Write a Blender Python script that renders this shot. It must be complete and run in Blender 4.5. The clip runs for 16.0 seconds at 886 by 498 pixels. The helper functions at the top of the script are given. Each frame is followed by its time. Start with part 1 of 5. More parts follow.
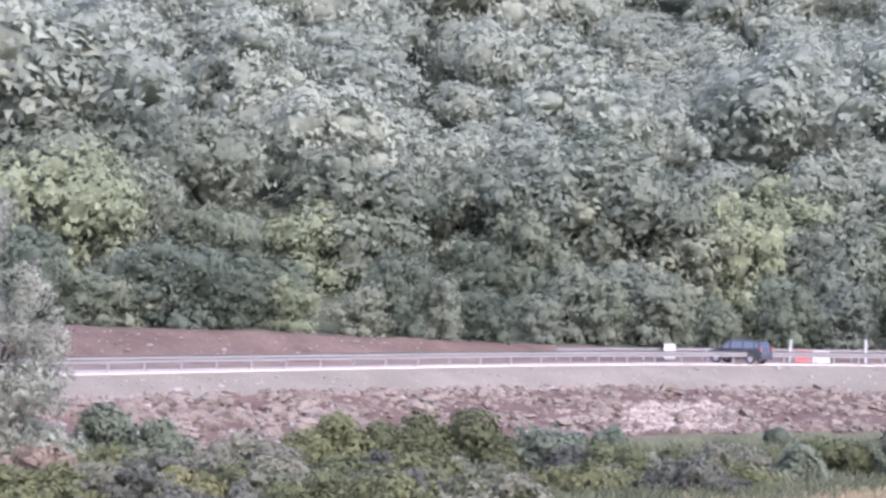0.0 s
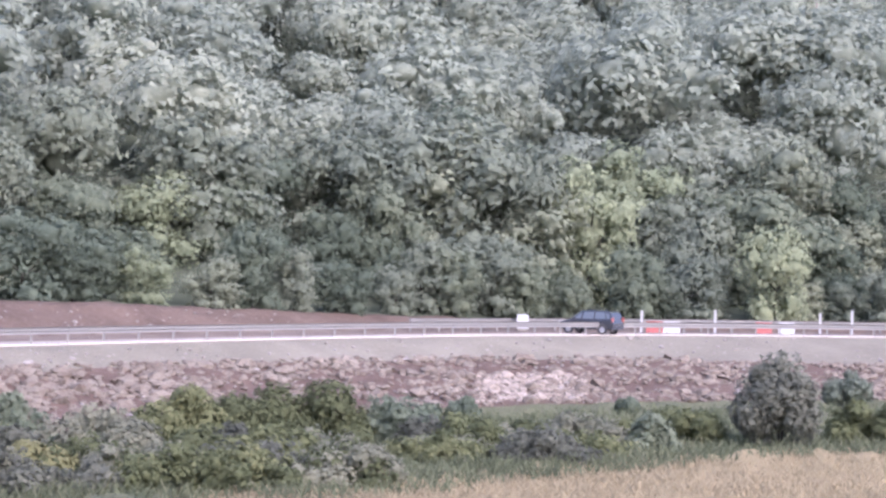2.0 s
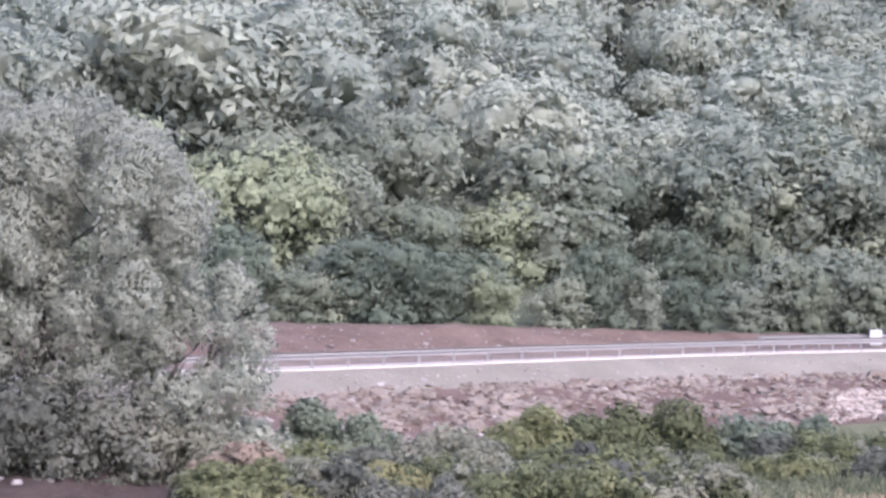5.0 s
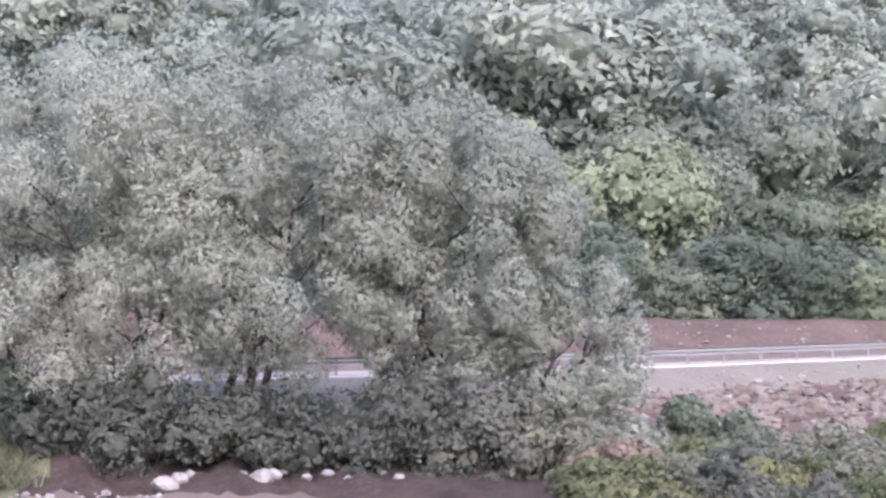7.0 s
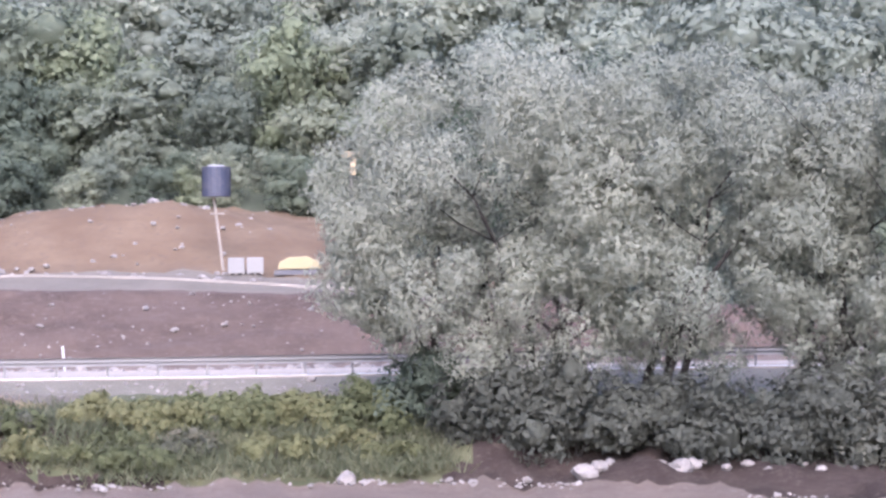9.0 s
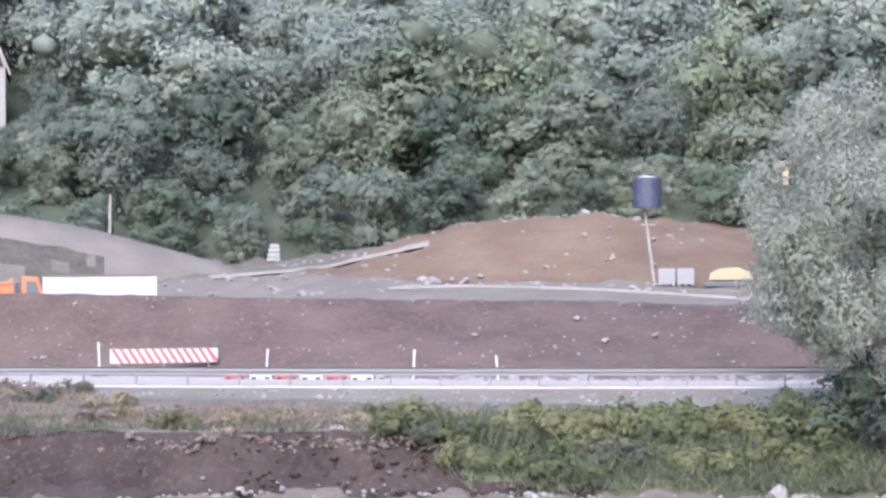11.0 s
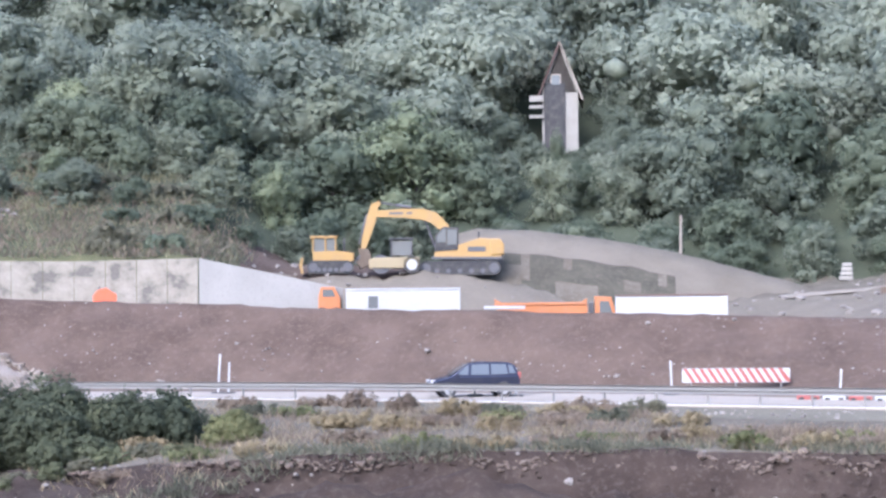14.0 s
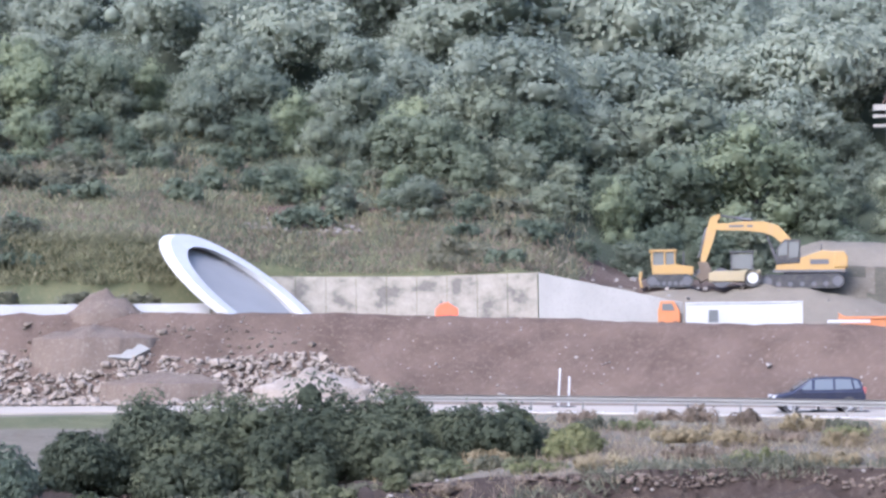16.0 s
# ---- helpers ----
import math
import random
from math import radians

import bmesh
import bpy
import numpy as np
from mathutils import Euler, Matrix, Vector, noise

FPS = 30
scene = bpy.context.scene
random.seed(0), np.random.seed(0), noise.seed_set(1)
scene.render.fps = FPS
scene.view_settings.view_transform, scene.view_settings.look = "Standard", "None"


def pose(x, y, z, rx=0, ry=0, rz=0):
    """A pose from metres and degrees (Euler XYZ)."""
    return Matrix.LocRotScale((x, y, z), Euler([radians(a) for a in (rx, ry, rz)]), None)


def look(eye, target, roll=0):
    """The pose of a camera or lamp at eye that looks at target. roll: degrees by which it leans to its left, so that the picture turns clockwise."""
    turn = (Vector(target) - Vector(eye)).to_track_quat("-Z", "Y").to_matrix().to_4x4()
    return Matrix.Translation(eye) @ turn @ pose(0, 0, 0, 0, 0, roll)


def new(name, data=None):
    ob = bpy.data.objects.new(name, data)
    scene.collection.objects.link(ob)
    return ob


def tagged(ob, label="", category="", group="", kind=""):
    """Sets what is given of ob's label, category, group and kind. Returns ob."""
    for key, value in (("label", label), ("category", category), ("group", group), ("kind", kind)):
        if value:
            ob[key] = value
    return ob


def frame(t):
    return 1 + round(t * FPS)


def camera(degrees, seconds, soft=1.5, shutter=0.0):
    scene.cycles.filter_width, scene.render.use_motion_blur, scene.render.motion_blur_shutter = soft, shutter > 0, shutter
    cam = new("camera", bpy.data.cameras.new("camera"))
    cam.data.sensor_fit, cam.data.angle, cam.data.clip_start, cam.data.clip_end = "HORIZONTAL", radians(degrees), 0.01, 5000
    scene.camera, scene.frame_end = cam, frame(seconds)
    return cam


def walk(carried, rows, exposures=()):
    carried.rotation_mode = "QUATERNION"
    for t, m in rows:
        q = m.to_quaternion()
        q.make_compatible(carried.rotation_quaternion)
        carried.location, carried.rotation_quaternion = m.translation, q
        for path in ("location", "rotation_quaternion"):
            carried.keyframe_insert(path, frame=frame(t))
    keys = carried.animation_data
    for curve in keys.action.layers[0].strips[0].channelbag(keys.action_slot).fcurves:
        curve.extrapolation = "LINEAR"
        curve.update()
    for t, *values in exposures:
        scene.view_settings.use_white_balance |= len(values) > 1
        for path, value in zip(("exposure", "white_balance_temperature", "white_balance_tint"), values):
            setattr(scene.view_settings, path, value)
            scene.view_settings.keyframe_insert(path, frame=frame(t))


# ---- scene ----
EYE = (0.0, 0.0, 3.84)          # the camera turns on the spot, 3.84 m above the road
cam = camera(25.6, 16.0, soft=2.7)
TURNS = [
    (0.0, 91.292, -1.343, -0.039),
    (0.5, 91.333, -1.223, -1.637),
    (1.0, 91.310, -1.137, -2.742),
    (1.5, 90.822, -1.066, -3.741),
    (2.0, 90.548, -1.282, -4.325),
    (2.5, 90.555, -1.026, -4.253),
    (3.0, 90.450, -0.721, -3.931),
    (3.2, 90.440, -0.702, -2.505),
    (5.3, 91.056, 0.216, 7.985),
    (5.5, 90.959, 0.474, 9.799),
    (6.0, 90.568, 0.558, 12.825),
    (6.5, 90.922, 0.424, 14.423),
    (7.0, 90.905, 0.453, 16.776),
    (7.5, 90.759, 0.195, 20.294),
    (8.0, 90.560, 0.305, 21.958),
    (8.5, 90.623, 0.601, 25.624),
    (9.0, 90.714, 0.768, 28.999),
    (9.5, 90.721, 0.774, 32.062),
    (9.7, 90.901, 0.705, 33.416),
    (11.8, 90.882, 0.690, 45.919),
    (12.0, 90.825, 0.735, 46.932),
    (12.5, 90.923, 0.528, 49.959),
    (13.0, 91.257, 0.771, 53.697),
    (13.5, 91.562, 0.285, 56.604),
    (14.0, 91.907, 0.576, 58.259),
    (14.5, 92.086, 0.748, 60.875),
    (15.0, 92.342, 0.403, 63.616),
    (15.5, 92.121, 0.633, 66.344),
    (16.0, 92.420, 0.589, 68.202),
]
walk(cam, [(t, pose(*EYE, rx, ry, rz)) for t, rx, ry, rz in TURNS],
     exposures=[(0, 2.2, 5800, 29), (9.7, 2.2, 5680, 27), (11.8, 1.98, 5450, 15), (16, 2.02, 5500, 17)])

# ---------------------------------------------------------------- light
world = bpy.data.worlds.new("sky")
scene.world = world
world.use_nodes = True
wn = world.node_tree
sky = wn.nodes.new("ShaderNodeTexSky")
sky.sky_type, sky.sun_disc = "NISHITA", False
sky.sun_elevation, sky.sun_rotation = radians(40), radians(150)
sky.air_density, sky.dust_density, sky.ozone_density = 1.0, 3.0, 1.5
back = wn.nodes["Background"]
wn.links.new(sky.outputs[0], back.inputs[0])
back.inputs[1].default_value = 0.12
sun = new("sun", bpy.data.lights.new("sun", "SUN"))
sun.data.energy, sun.data.angle, sun.data.color = 1.1, radians(45), (1.0, 0.97, 0.96)
sun.matrix_world = look((38, -66, 64), (0, 0, 0))
tagged(sun, "hazy sun behind thin cloud", "sun")

# ---------------------------------------------------------------- plan
# Plan in polar form round the viewpoint: bearing a (degrees, to the left of +y), range d and height z (road = 0).
RNG = random.Random(7)
NRG = np.random.default_rng(11)


def at(a, d, z=0.0):
    return Vector((-math.sin(radians(a)) * d, math.cos(radians(a)) * d, z))


def lerp(table, a):
    xs = [r[0] for r in table]
    return float(np.interp(a, xs, [r[1] for r in table]))


RAIL = [(-60, 150), (-24, 135), (-17, 129), (-12, 123), (-8, 117), (-4.4, 110.5), (0.7, 100.3), (5.5, 92), (10.75, 84.7), (16, 80.2),
        (22, 77.5), (28, 76), (33.5, 75.6), (37.7, 75.8), (43.5, 77.4), (50, 80.5), (57, 85.5), (61, 88.9), (66, 93), (72, 98), (81, 104), (120, 140)]


def rail_d(a):
    """Range of the near edge of the road at a bearing, smoothed."""
    return sum(lerp(RAIL, a + k) for k in (-2, -1, 0, 1, 2)) / 5


# ground stations: bearing, then (range, height) knots:
# field end, bank top, bench foot, shoulder, road near, road far, berm foot, berm top, berm back, flat start, flat end, rise, wood edge, far
# ranges of the middle knots are measured from the rail
STATIONS = [
    (-60, (60, -2.8), (70, -2.8), (-9, -2.8), (-1.6, -2.8), (-.8, -2.8), (9.5, -2.8), (10.5, -2.8), (12, -2.8), (13, -2.8), (14, -2.8), (17, -2.8), (19, -2.8), (22, -2.8), (330, -2.8)),
    (-17, (75, -2.8), (108, -2.8), (-9, -1.4), (-1.8, -.15), (-.8, -.06), (9.5, -.06), (10.5, 0), (12, .2), (13, .25), (14, .3), (17, .5), (19, .8), (22, 1.5), (330, 80)),
    (-8, (67, -2.8), (96, -2.7), (-7, -1.2), (-1.8, -.15), (-.8, -.06), (9.5, -.06), (10.5, 0), (12, .3), (13, .3), (14, .4), (17, .6), (19, .9), (22, 1.6), (330, 82)),
    (-2, (58, -2.8), (86, -2.7), (-6, -1.0), (-1.8, -.15), (-.8, -.06), (9.5, -.06), (10.5, .05), (14, .8), (15, .85), (16, .8), (19, 1), (21, 1.2), (23, 1.8), (330, 84)),
    (5, (54, -2.8), (76, -2.7), (-5, -.9), (-1.8, -.15), (-.8, -.06), (8.5, -.06), (9.5, .1), (13.5, 1.36), (15, 1.5), (17, 1.4), (20, 1.4), (22, 1.7), (25, 2.3), (330, 84)),
    (12, (54, -2.8), (70, -2.6), (-5, -.9), (-1.6, -.15), (-.8, -.06), (7.5, -.06), (8.5, .1), (13.5, 1.67), (15, 1.8), (17, 1.7), (21, 1.7), (23, 2), (27, 2.6), (330, 84)),
    (22, (60, -2.8), (66, -1.8), (-5, -.8), (-1.6, -.15), (-.8, -.06), (6, -.06), (7, .1), (12.5, 2.05), (14, 2.2), (16, 2.2), (24, 2.4), (32, 3), (40, 4.5), (330, 84)),
    (30, (63, -2.8), (66, -1.5), (-4, -.6), (-1.6, -.15), (-.8, -.06), (5.5, -.06), (6.5, .15), (13.5, 2.6), (15, 2.7), (17, 2.6), (28, 3.2), (40, 4.8), (52, 7), (330, 82)),
    (37, (63, -2.8), (66, -1.2), (-4, -.5), (-1.6, -.15), (-.8, -.06), (6, -.06), (7, .2), (18, 3.1), (19.5, 3.2), (25, 3.7), (34, 4.2), (44, 8.4), (58, 8.8), (330, 82)),
    (41, (64, -2.8), (66, -1.0), (-4, -.4), (-1.6, -.15), (-.8, -.06), (7, -.06), (8, .2), (18, 3.3), (19.5, 3.3), (25, 3.9), (34, 4.2), (44, 7.8), (58, 8.2), (330, 82)),
    (45, (65, -2.8), (66.5, -.95), (-4, -.35), (-1.6, -.12), (-.8, -.06), (8, -.06), (9, .2), (17.5, 3.4), (19.5, 3.4), (25, 3.6), (36, 4.6), (46, 5.4), (58, 6.2), (330, 82)),
    (49, (65, -2.8), (66.5, -.9), (-4, -.3), (-1.6, -.12), (-.8, -.06), (9, -.06), (10, .2), (17, 3.55), (19, 3.5), (21, 2.2), (32, 2.2), (46, 4.6), (60, 5.8), (330, 82)),
    (53, (65, -2.8), (66.5, -.9), (-4, -.3), (-1.6, -.12), (-.8, -.06), (9.5, -.06), (10.5, .2), (17, 3.8), (19, 3.6), (21, 2.2), (30, 2.2), (41, 4.0), (56, 6.4), (330, 83)),
    (58, (65, -2.8), (67, -.8), (-4, -.3), (-1.6, -.12), (-.8, -.06), (9.5, -.06), (10.5, .2), (17, 4.0), (19, 3.7), (21, 2.2), (28, 2.2), (36, 6.4), (52, 7.2), (330, 84)),
    (62.5, (65, -2.8), (67, -.9), (-4, -.3), (-1.6, -.12), (-.8, -.06), (9.5, -.06), (10.5, .2), (17, 4.25), (19, 4.0), (21, 3.2), (26, 3.2), (34, 6.3), (48, 7.6), (330, 84)),
    (66, (66, -2.8), (69, -1.3), (-4, -.4), (-1.6, -.12), (-.8, -.06), (9, -.06), (10, .3), (17, 4.6), (19, 4.4), (20, 4.4), (25.4, 4.5), (25.9, 7.3), (37, 10.2), (330, 86)),
    (72, (68, -2.8), (76, -2.2), (-4, -.6), (-1.6, -.12), (-.8, -.06), (7, -.06), (8, .4), (14, 4.95), (16, 4.8), (17, 4.7), (25.6, 4.8), (26.1, 7.4), (42, 12.6), (330, 92)),
    (77, (70, -2.8), (80, -1.8), (-8, -.6), (-3, -.12), (-2, -.06), (6, -.06), (7, .6), (13, 5.1), (14, 5.0), (15, 5), (20, 5.6), (23, 9.6), (48, 16.6), (330, 96)),
    (84, (70, -2.8), (78, -1.2), (-11, -.4), (-9, -.12), (-8, -.06), (6, -.06), (7, .6), (12, 5.1), (13, 5.0), (14, 5), (17, 6.0), (21, 10), (48, 18), (330, 98)),
    (120, (70, -2.8), (90, -2.8), (-11, -2.8), (-9, -2.8), (-8, -2.8), (6, -2.8), (7, -2.8), (12, -2.8), (13, -2.8), (14, -2.8), (18, -2.8), (23, -2.8), (48, -2.8), (330, -2.8)),
]


KNOTS = {}


def profile(a):
    """The fourteen (range, height) knots at a bearing, to a tenth of a degree."""
    a = round(float(a), 1)
    if a in KNOTS:
        return KNOTS[a]
    rd = rail_d(a)
    ks = [s[0] for s in STATIONS]
    out = []
    for k in range(14):
        d = float(np.interp(a, ks, [s[1 + k][0] for s in STATIONS]))
        z = float(np.interp(a, ks, [s[1 + k][1] for s in STATIONS]))
        if 2 <= k <= 12:
            d += rd
        out.append((d, z))
    KNOTS[a] = out
    return out


def ground_z(a, d):
    p = profile(a)
    return float(np.interp(d, [0.0] + [q[0] for q in p], [-2.8] + [q[1] for q in p]))


def rough(a, d, k):
    """Uneven relief for the ground, by the band that it belongs to."""
    amp = (0.10, 0.5, 0.16, 0.10, 0.03, 0.0, 0.05, 0.22, 0.12, 0.12, 0.10, 0.25, 0.35, 0.6)[k]
    v = at(a, d)
    return amp * (noise.noise(v * 0.35) + 0.6 * noise.noise(v * 1.1) + 0.45 * noise.noise(v * 2.6))


def place(a, d, up=0.0):
    return at(a, d, ground_z(a, d) + up)


def turn(a, d, z, spin=0.0):
    """A pose whose x runs to the right and y away, as seen from the viewpoint, at a bearing and range."""
    return Matrix.Translation(at(a, d, z)) @ pose(0, 0, 0, 0, 0, a + spin)


def stand(a, d, spin=0.0, up=0.0):
    return turn(a, d, ground_z(a, d) + up, spin)


# ---------------------------------------------------------------- materials
def mat(name, build):
    m = bpy.data.materials.new(name)
    m.use_nodes = True
    build(m.node_tree, m.node_tree.nodes["Principled BSDF"])
    return m


def put(tree, socket, value):
    if hasattr(value, "is_output"):
        tree.links.new(value, socket)
    else:
        socket.default_value = value


def tex(tree, scale, detail=5.0, rough_=0.6, coords="Object"):
    co = tree.nodes.new("ShaderNodeTexCoord")
    n = tree.nodes.new("ShaderNodeTexNoise")
    n.inputs["Scale"].default_value, n.inputs["Detail"].default_value, n.inputs["Roughness"].default_value = scale, detail, rough_
    tree.links.new(co.outputs[coords], n.inputs["Vector"])
    return n.outputs["Fac"]


def ramp(tree, fac, stops):
    r = tree.nodes.new("ShaderNodeValToRGB")
    e = r.color_ramp.elements
    while len(e) < len(stops):
        e.new(0.5)
    for el, (p, c) in zip(e, stops):
        el.position, el.color = p, (*c, 1)
    put(tree, r.inputs[0], fac)
    return r.outputs[0]


def blend(tree, fac, a, b, mode="MIX"):
    n = tree.nodes.new("ShaderNodeMix")
    n.data_type, n.blend_type = "RGBA", mode
    put(tree, n.inputs[0], fac)
    for s, v in ((n.inputs[6], a), (n.inputs[7], b)):
        put(tree, s, v if hasattr(v, "is_output") else (*v, 1))
    return n.outputs[2]


def bump(tree, bsdf, height, strength=0.4, dist=0.05):
    b = tree.nodes.new("ShaderNodeBump")
    b.inputs["Strength"].default_value, b.inputs["Distance"].default_value = strength, dist
    tree.links.new(height, b.inputs["Height"])
    tree.links.new(b.outputs[0], bsdf.inputs["Normal"])


def earth(name, c0, c1, c2, big=0.25, fine=6.0, rough_=0.95, relief=0.08):
    """Loose ground: large patches of two tones with a fine third."""
    def build(t, b):
        large = ramp(t, tex(t, big, 6), [(0.35, c0), (0.65, c1)])
        f = ramp(t, tex(t, fine, 8, 0.75), [(0.52, (0, 0, 0)), (0.7, (1, 1, 1))])
        put(t, b.inputs["Base Color"], blend(t, f, large, c2))
        b.inputs["Roughness"].default_value = rough_
        b.inputs["Specular IOR Level"].default_value = 0.2
        bump(t, b, tex(t, fine * 0.6, 8, 0.7), 0.7, relief)
    return mat(name, build)


def paint(name, colour, rough_=0.5, metal=0.0, dirt=(0.2, 0.17, 0.14), wear=0.3, scale=2.0):
    """Painted or coated surface with patches of dust and dirt."""
    def build(t, b):
        f = ramp(t, tex(t, scale, 8, 0.7), [(0.45, (0, 0, 0)), (0.8, (wear, wear, wear))])
        g = ramp(t, tex(t, scale * 9, 4), [(0.3, (0.9, 0.9, 0.9)), (0.7, (1, 1, 1))])
        put(t, b.inputs["Base Color"], blend(t, 1.0, blend(t, f, colour, dirt), g, "MULTIPLY"))
        b.inputs["Roughness"].default_value, b.inputs["Metallic"].default_value = rough_, metal
        bump(t, b, tex(t, scale * 12, 4), 0.1, 0.01)
    return mat(name, build)


def foliage(name, dark, light, tip):
    """Leaves: tone by tree, by leaf and in patches; light passes through them."""
    def build(t, b):
        info = t.nodes.new("ShaderNodeObjectInfo")
        geo = t.nodes.new("ShaderNodeNewGeometry")
        tone = t.nodes.new("ShaderNodeAttribute")
        tone.attribute_name = "tone"
        whole = t.nodes.new("ShaderNodeMath")
        whole.operation = "ADD"
        t.links.new(info.outputs["Random"], whole.inputs[0])
        t.links.new(tone.outputs["Fac"], whole.inputs[1])
        part_ = t.nodes.new("ShaderNodeMath")
        part_.operation = "PINGPONG"
        part_.inputs[1].default_value = 1.0
        t.links.new(whole.outputs[0], part_.inputs[0])
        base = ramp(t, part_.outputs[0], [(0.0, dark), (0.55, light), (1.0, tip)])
        leaf = ramp(t, geo.outputs["Random Per Island"], [(0.0, (0.94, 0.95, 0.94)), (0.8, (1.0, 1.0, 1.0)), (1.0, (1.09, 1.09, 1.07))])
        col = blend(t, 1.0, base, leaf, "MULTIPLY")
        fleck = ramp(t, tex(t, 2.2, 8, 0.8), [(0.34, (0.82, 0.84, 0.83)), (0.5, (1.0, 1.0, 1.0)), (0.66, (1.16, 1.15, 1.12))])
        col = blend(t, 1.0, col, fleck, "MULTIPLY")
        put(t, b.inputs["Base Color"], col)
        b.inputs["Roughness"].default_value = 0.85
        b.inputs["Specular IOR Level"].default_value = 0.08
        tr = t.nodes.new("ShaderNodeBsdfTranslucent")
        put(t, tr.inputs[0], col)
        mix = t.nodes.new("ShaderNodeMixShader")
        mix.inputs[0].default_value = 0.48
        t.links.new(b.outputs[0], mix.inputs[1])
        t.links.new(tr.outputs[0], mix.inputs[2])
        t.links.new(mix.outputs[0], t.nodes["Material Output"].inputs[0])
    return mat(name, build)


M_SOIL = earth("dark moist soil", (0.034, 0.024, 0.020), (0.060, 0.044, 0.036), (0.088, 0.071, 0.059), 0.5, 4.0, relief=0.25)
M_BERM = earth("red brown berm earth", (0.072, 0.050, 0.039), (0.112, 0.080, 0.063), (0.140, 0.108, 0.088), 0.3, 3.0, relief=0.22)
M_REDROCK = earth("red rubble earth", (0.070, 0.045, 0.034), (0.102, 0.070, 0.055), (0.135, 0.104, 0.086), 0.4, 3.0, relief=0.2)
M_GRAVEL = earth("pale grey gravel", (0.130, 0.112, 0.088), (0.164, 0.142, 0.114), (0.214, 0.190, 0.156), 0.3, 9.0)
M_SHOULDER = earth("grey crushed stone shoulder", (0.130, 0.117, 0.090), (0.163, 0.148, 0.116), (0.213, 0.196, 0.158), 0.25, 7.0)
M_TRACK = earth("dusty dirt track", (0.105, 0.080, 0.065), (0.135, 0.105, 0.086), (0.184, 0.160, 0.134), 0.5, 5.0)
M_ORANGE_EARTH = earth("ochre cut earth", (0.117, 0.079, 0.050), (0.151, 0.107, 0.069), (0.096, 0.072, 0.056), 0.3, 2.5)
M_PALE = earth("pale dusty limestone track", (0.19, 0.166, 0.138), (0.235, 0.207, 0.174), (0.165, 0.142, 0.118), 0.6, 6.0)
M_MEADOW = earth("dry meadow turf", (0.192, 0.152, 0.080), (0.256, 0.200, 0.112), (0.160, 0.152, 0.072), 0.2, 8.0)
M_TURF = earth("rough green turf", (0.064, 0.072, 0.038), (0.105, 0.104, 0.056), (0.143, 0.122, 0.075), 0.3, 4.0)
M_SPOIL = earth("stony spoil with dry turf", (0.096, 0.081, 0.060), (0.132, 0.114, 0.090), (0.175, 0.156, 0.126), 0.5, 3.0)
M_WEEDY = earth("dark weedy spoil", (0.058, 0.053, 0.040), (0.085, 0.078, 0.058), (0.118, 0.102, 0.080), 0.7, 3.0)
M_FLOOR = earth("shaded woodland floor", (0.045, 0.055, 0.036), (0.068, 0.078, 0.050), (0.088, 0.090, 0.064), 0.2, 3.0)
M_ASPHALT = earth("worn pale asphalt", (0.299, 0.262, 0.220), (0.338, 0.296, 0.246), (0.378, 0.333, 0.284), 0.3, 20.0, 0.85, 0.004)
M_LINE = paint("white road paint", (0.8, 0.8, 0.8), 0.6, wear=0.2)
M_ZINC = paint("galvanised steel", (0.17, 0.165, 0.158), 0.6, 0.0, wear=0.25)
M_WHITE = paint("white sheet metal", (0.37, 0.37, 0.375), 0.5, wear=0.2, scale=0.8)
M_REDPL = paint("red plastic", (0.27, 0.065, 0.055), 0.6)
M_ORANGE = paint("orange truck paint", (0.40, 0.14, 0.045), 0.5, wear=0.35, scale=1.0)
M_YELLOW = paint("yellow machine paint", (0.335, 0.205, 0.066), 0.5, wear=0.35, scale=1.2)
M_BLACK = paint("black rubber and steel", (0.025, 0.025, 0.028), 0.7, wear=0.4)
M_DGREY = paint("dark grey steel", (0.09, 0.09, 0.1), 0.5, 0.3)
M_NAVY = paint("dark blue car paint", (0.03, 0.033, 0.058), 0.22, 0.45, wear=0.1)
M_SLATE = paint("slate grey car paint", (0.075, 0.078, 0.09), 0.18, 0.55, wear=0.1)
M_MUD = paint("mud-caked steel", (0.10, 0.075, 0.055), 0.85, wear=0.5)
M_RIM = paint("alloy wheel", (0.5, 0.5, 0.52), 0.3, 0.8, wear=0.1)
M_BARK = earth("grey brown bark", (0.030, 0.027, 0.024), (0.052, 0.046, 0.040), (0.08, 0.072, 0.064), 1.5, 9.0)
M_WOOD = earth("weathered grey timber", (0.22, 0.19, 0.16), (0.32, 0.28, 0.24), (0.16, 0.13, 0.11), 1.0, 8.0, relief=0.02)
M_ROCK = earth("pale limestone", (0.187, 0.169, 0.154), (0.245, 0.224, 0.203), (0.151, 0.127, 0.115), 1.0, 5.0)
M_WROCK = earth("bright broken limestone", (0.192, 0.160, 0.134), (0.262, 0.226, 0.192), (0.145, 0.110, 0.090), 0.8, 5.0)
M_RROCK = earth("reddish rubble stone", (0.104, 0.083, 0.066), (0.176, 0.152, 0.125), (0.085, 0.058, 0.047), 0.8, 5.0)
M_BLUE = paint("dark blue plastic", (0.03, 0.035, 0.06), 0.5)
M_ROOF = paint("rust brown roof sheet", (0.13, 0.08, 0.065), 0.8, wear=0.4)
M_PLASTER = paint("cream plaster", (0.27, 0.255, 0.23), 0.9, dirt=(0.2, 0.17, 0.14), wear=0.6, scale=1.0)


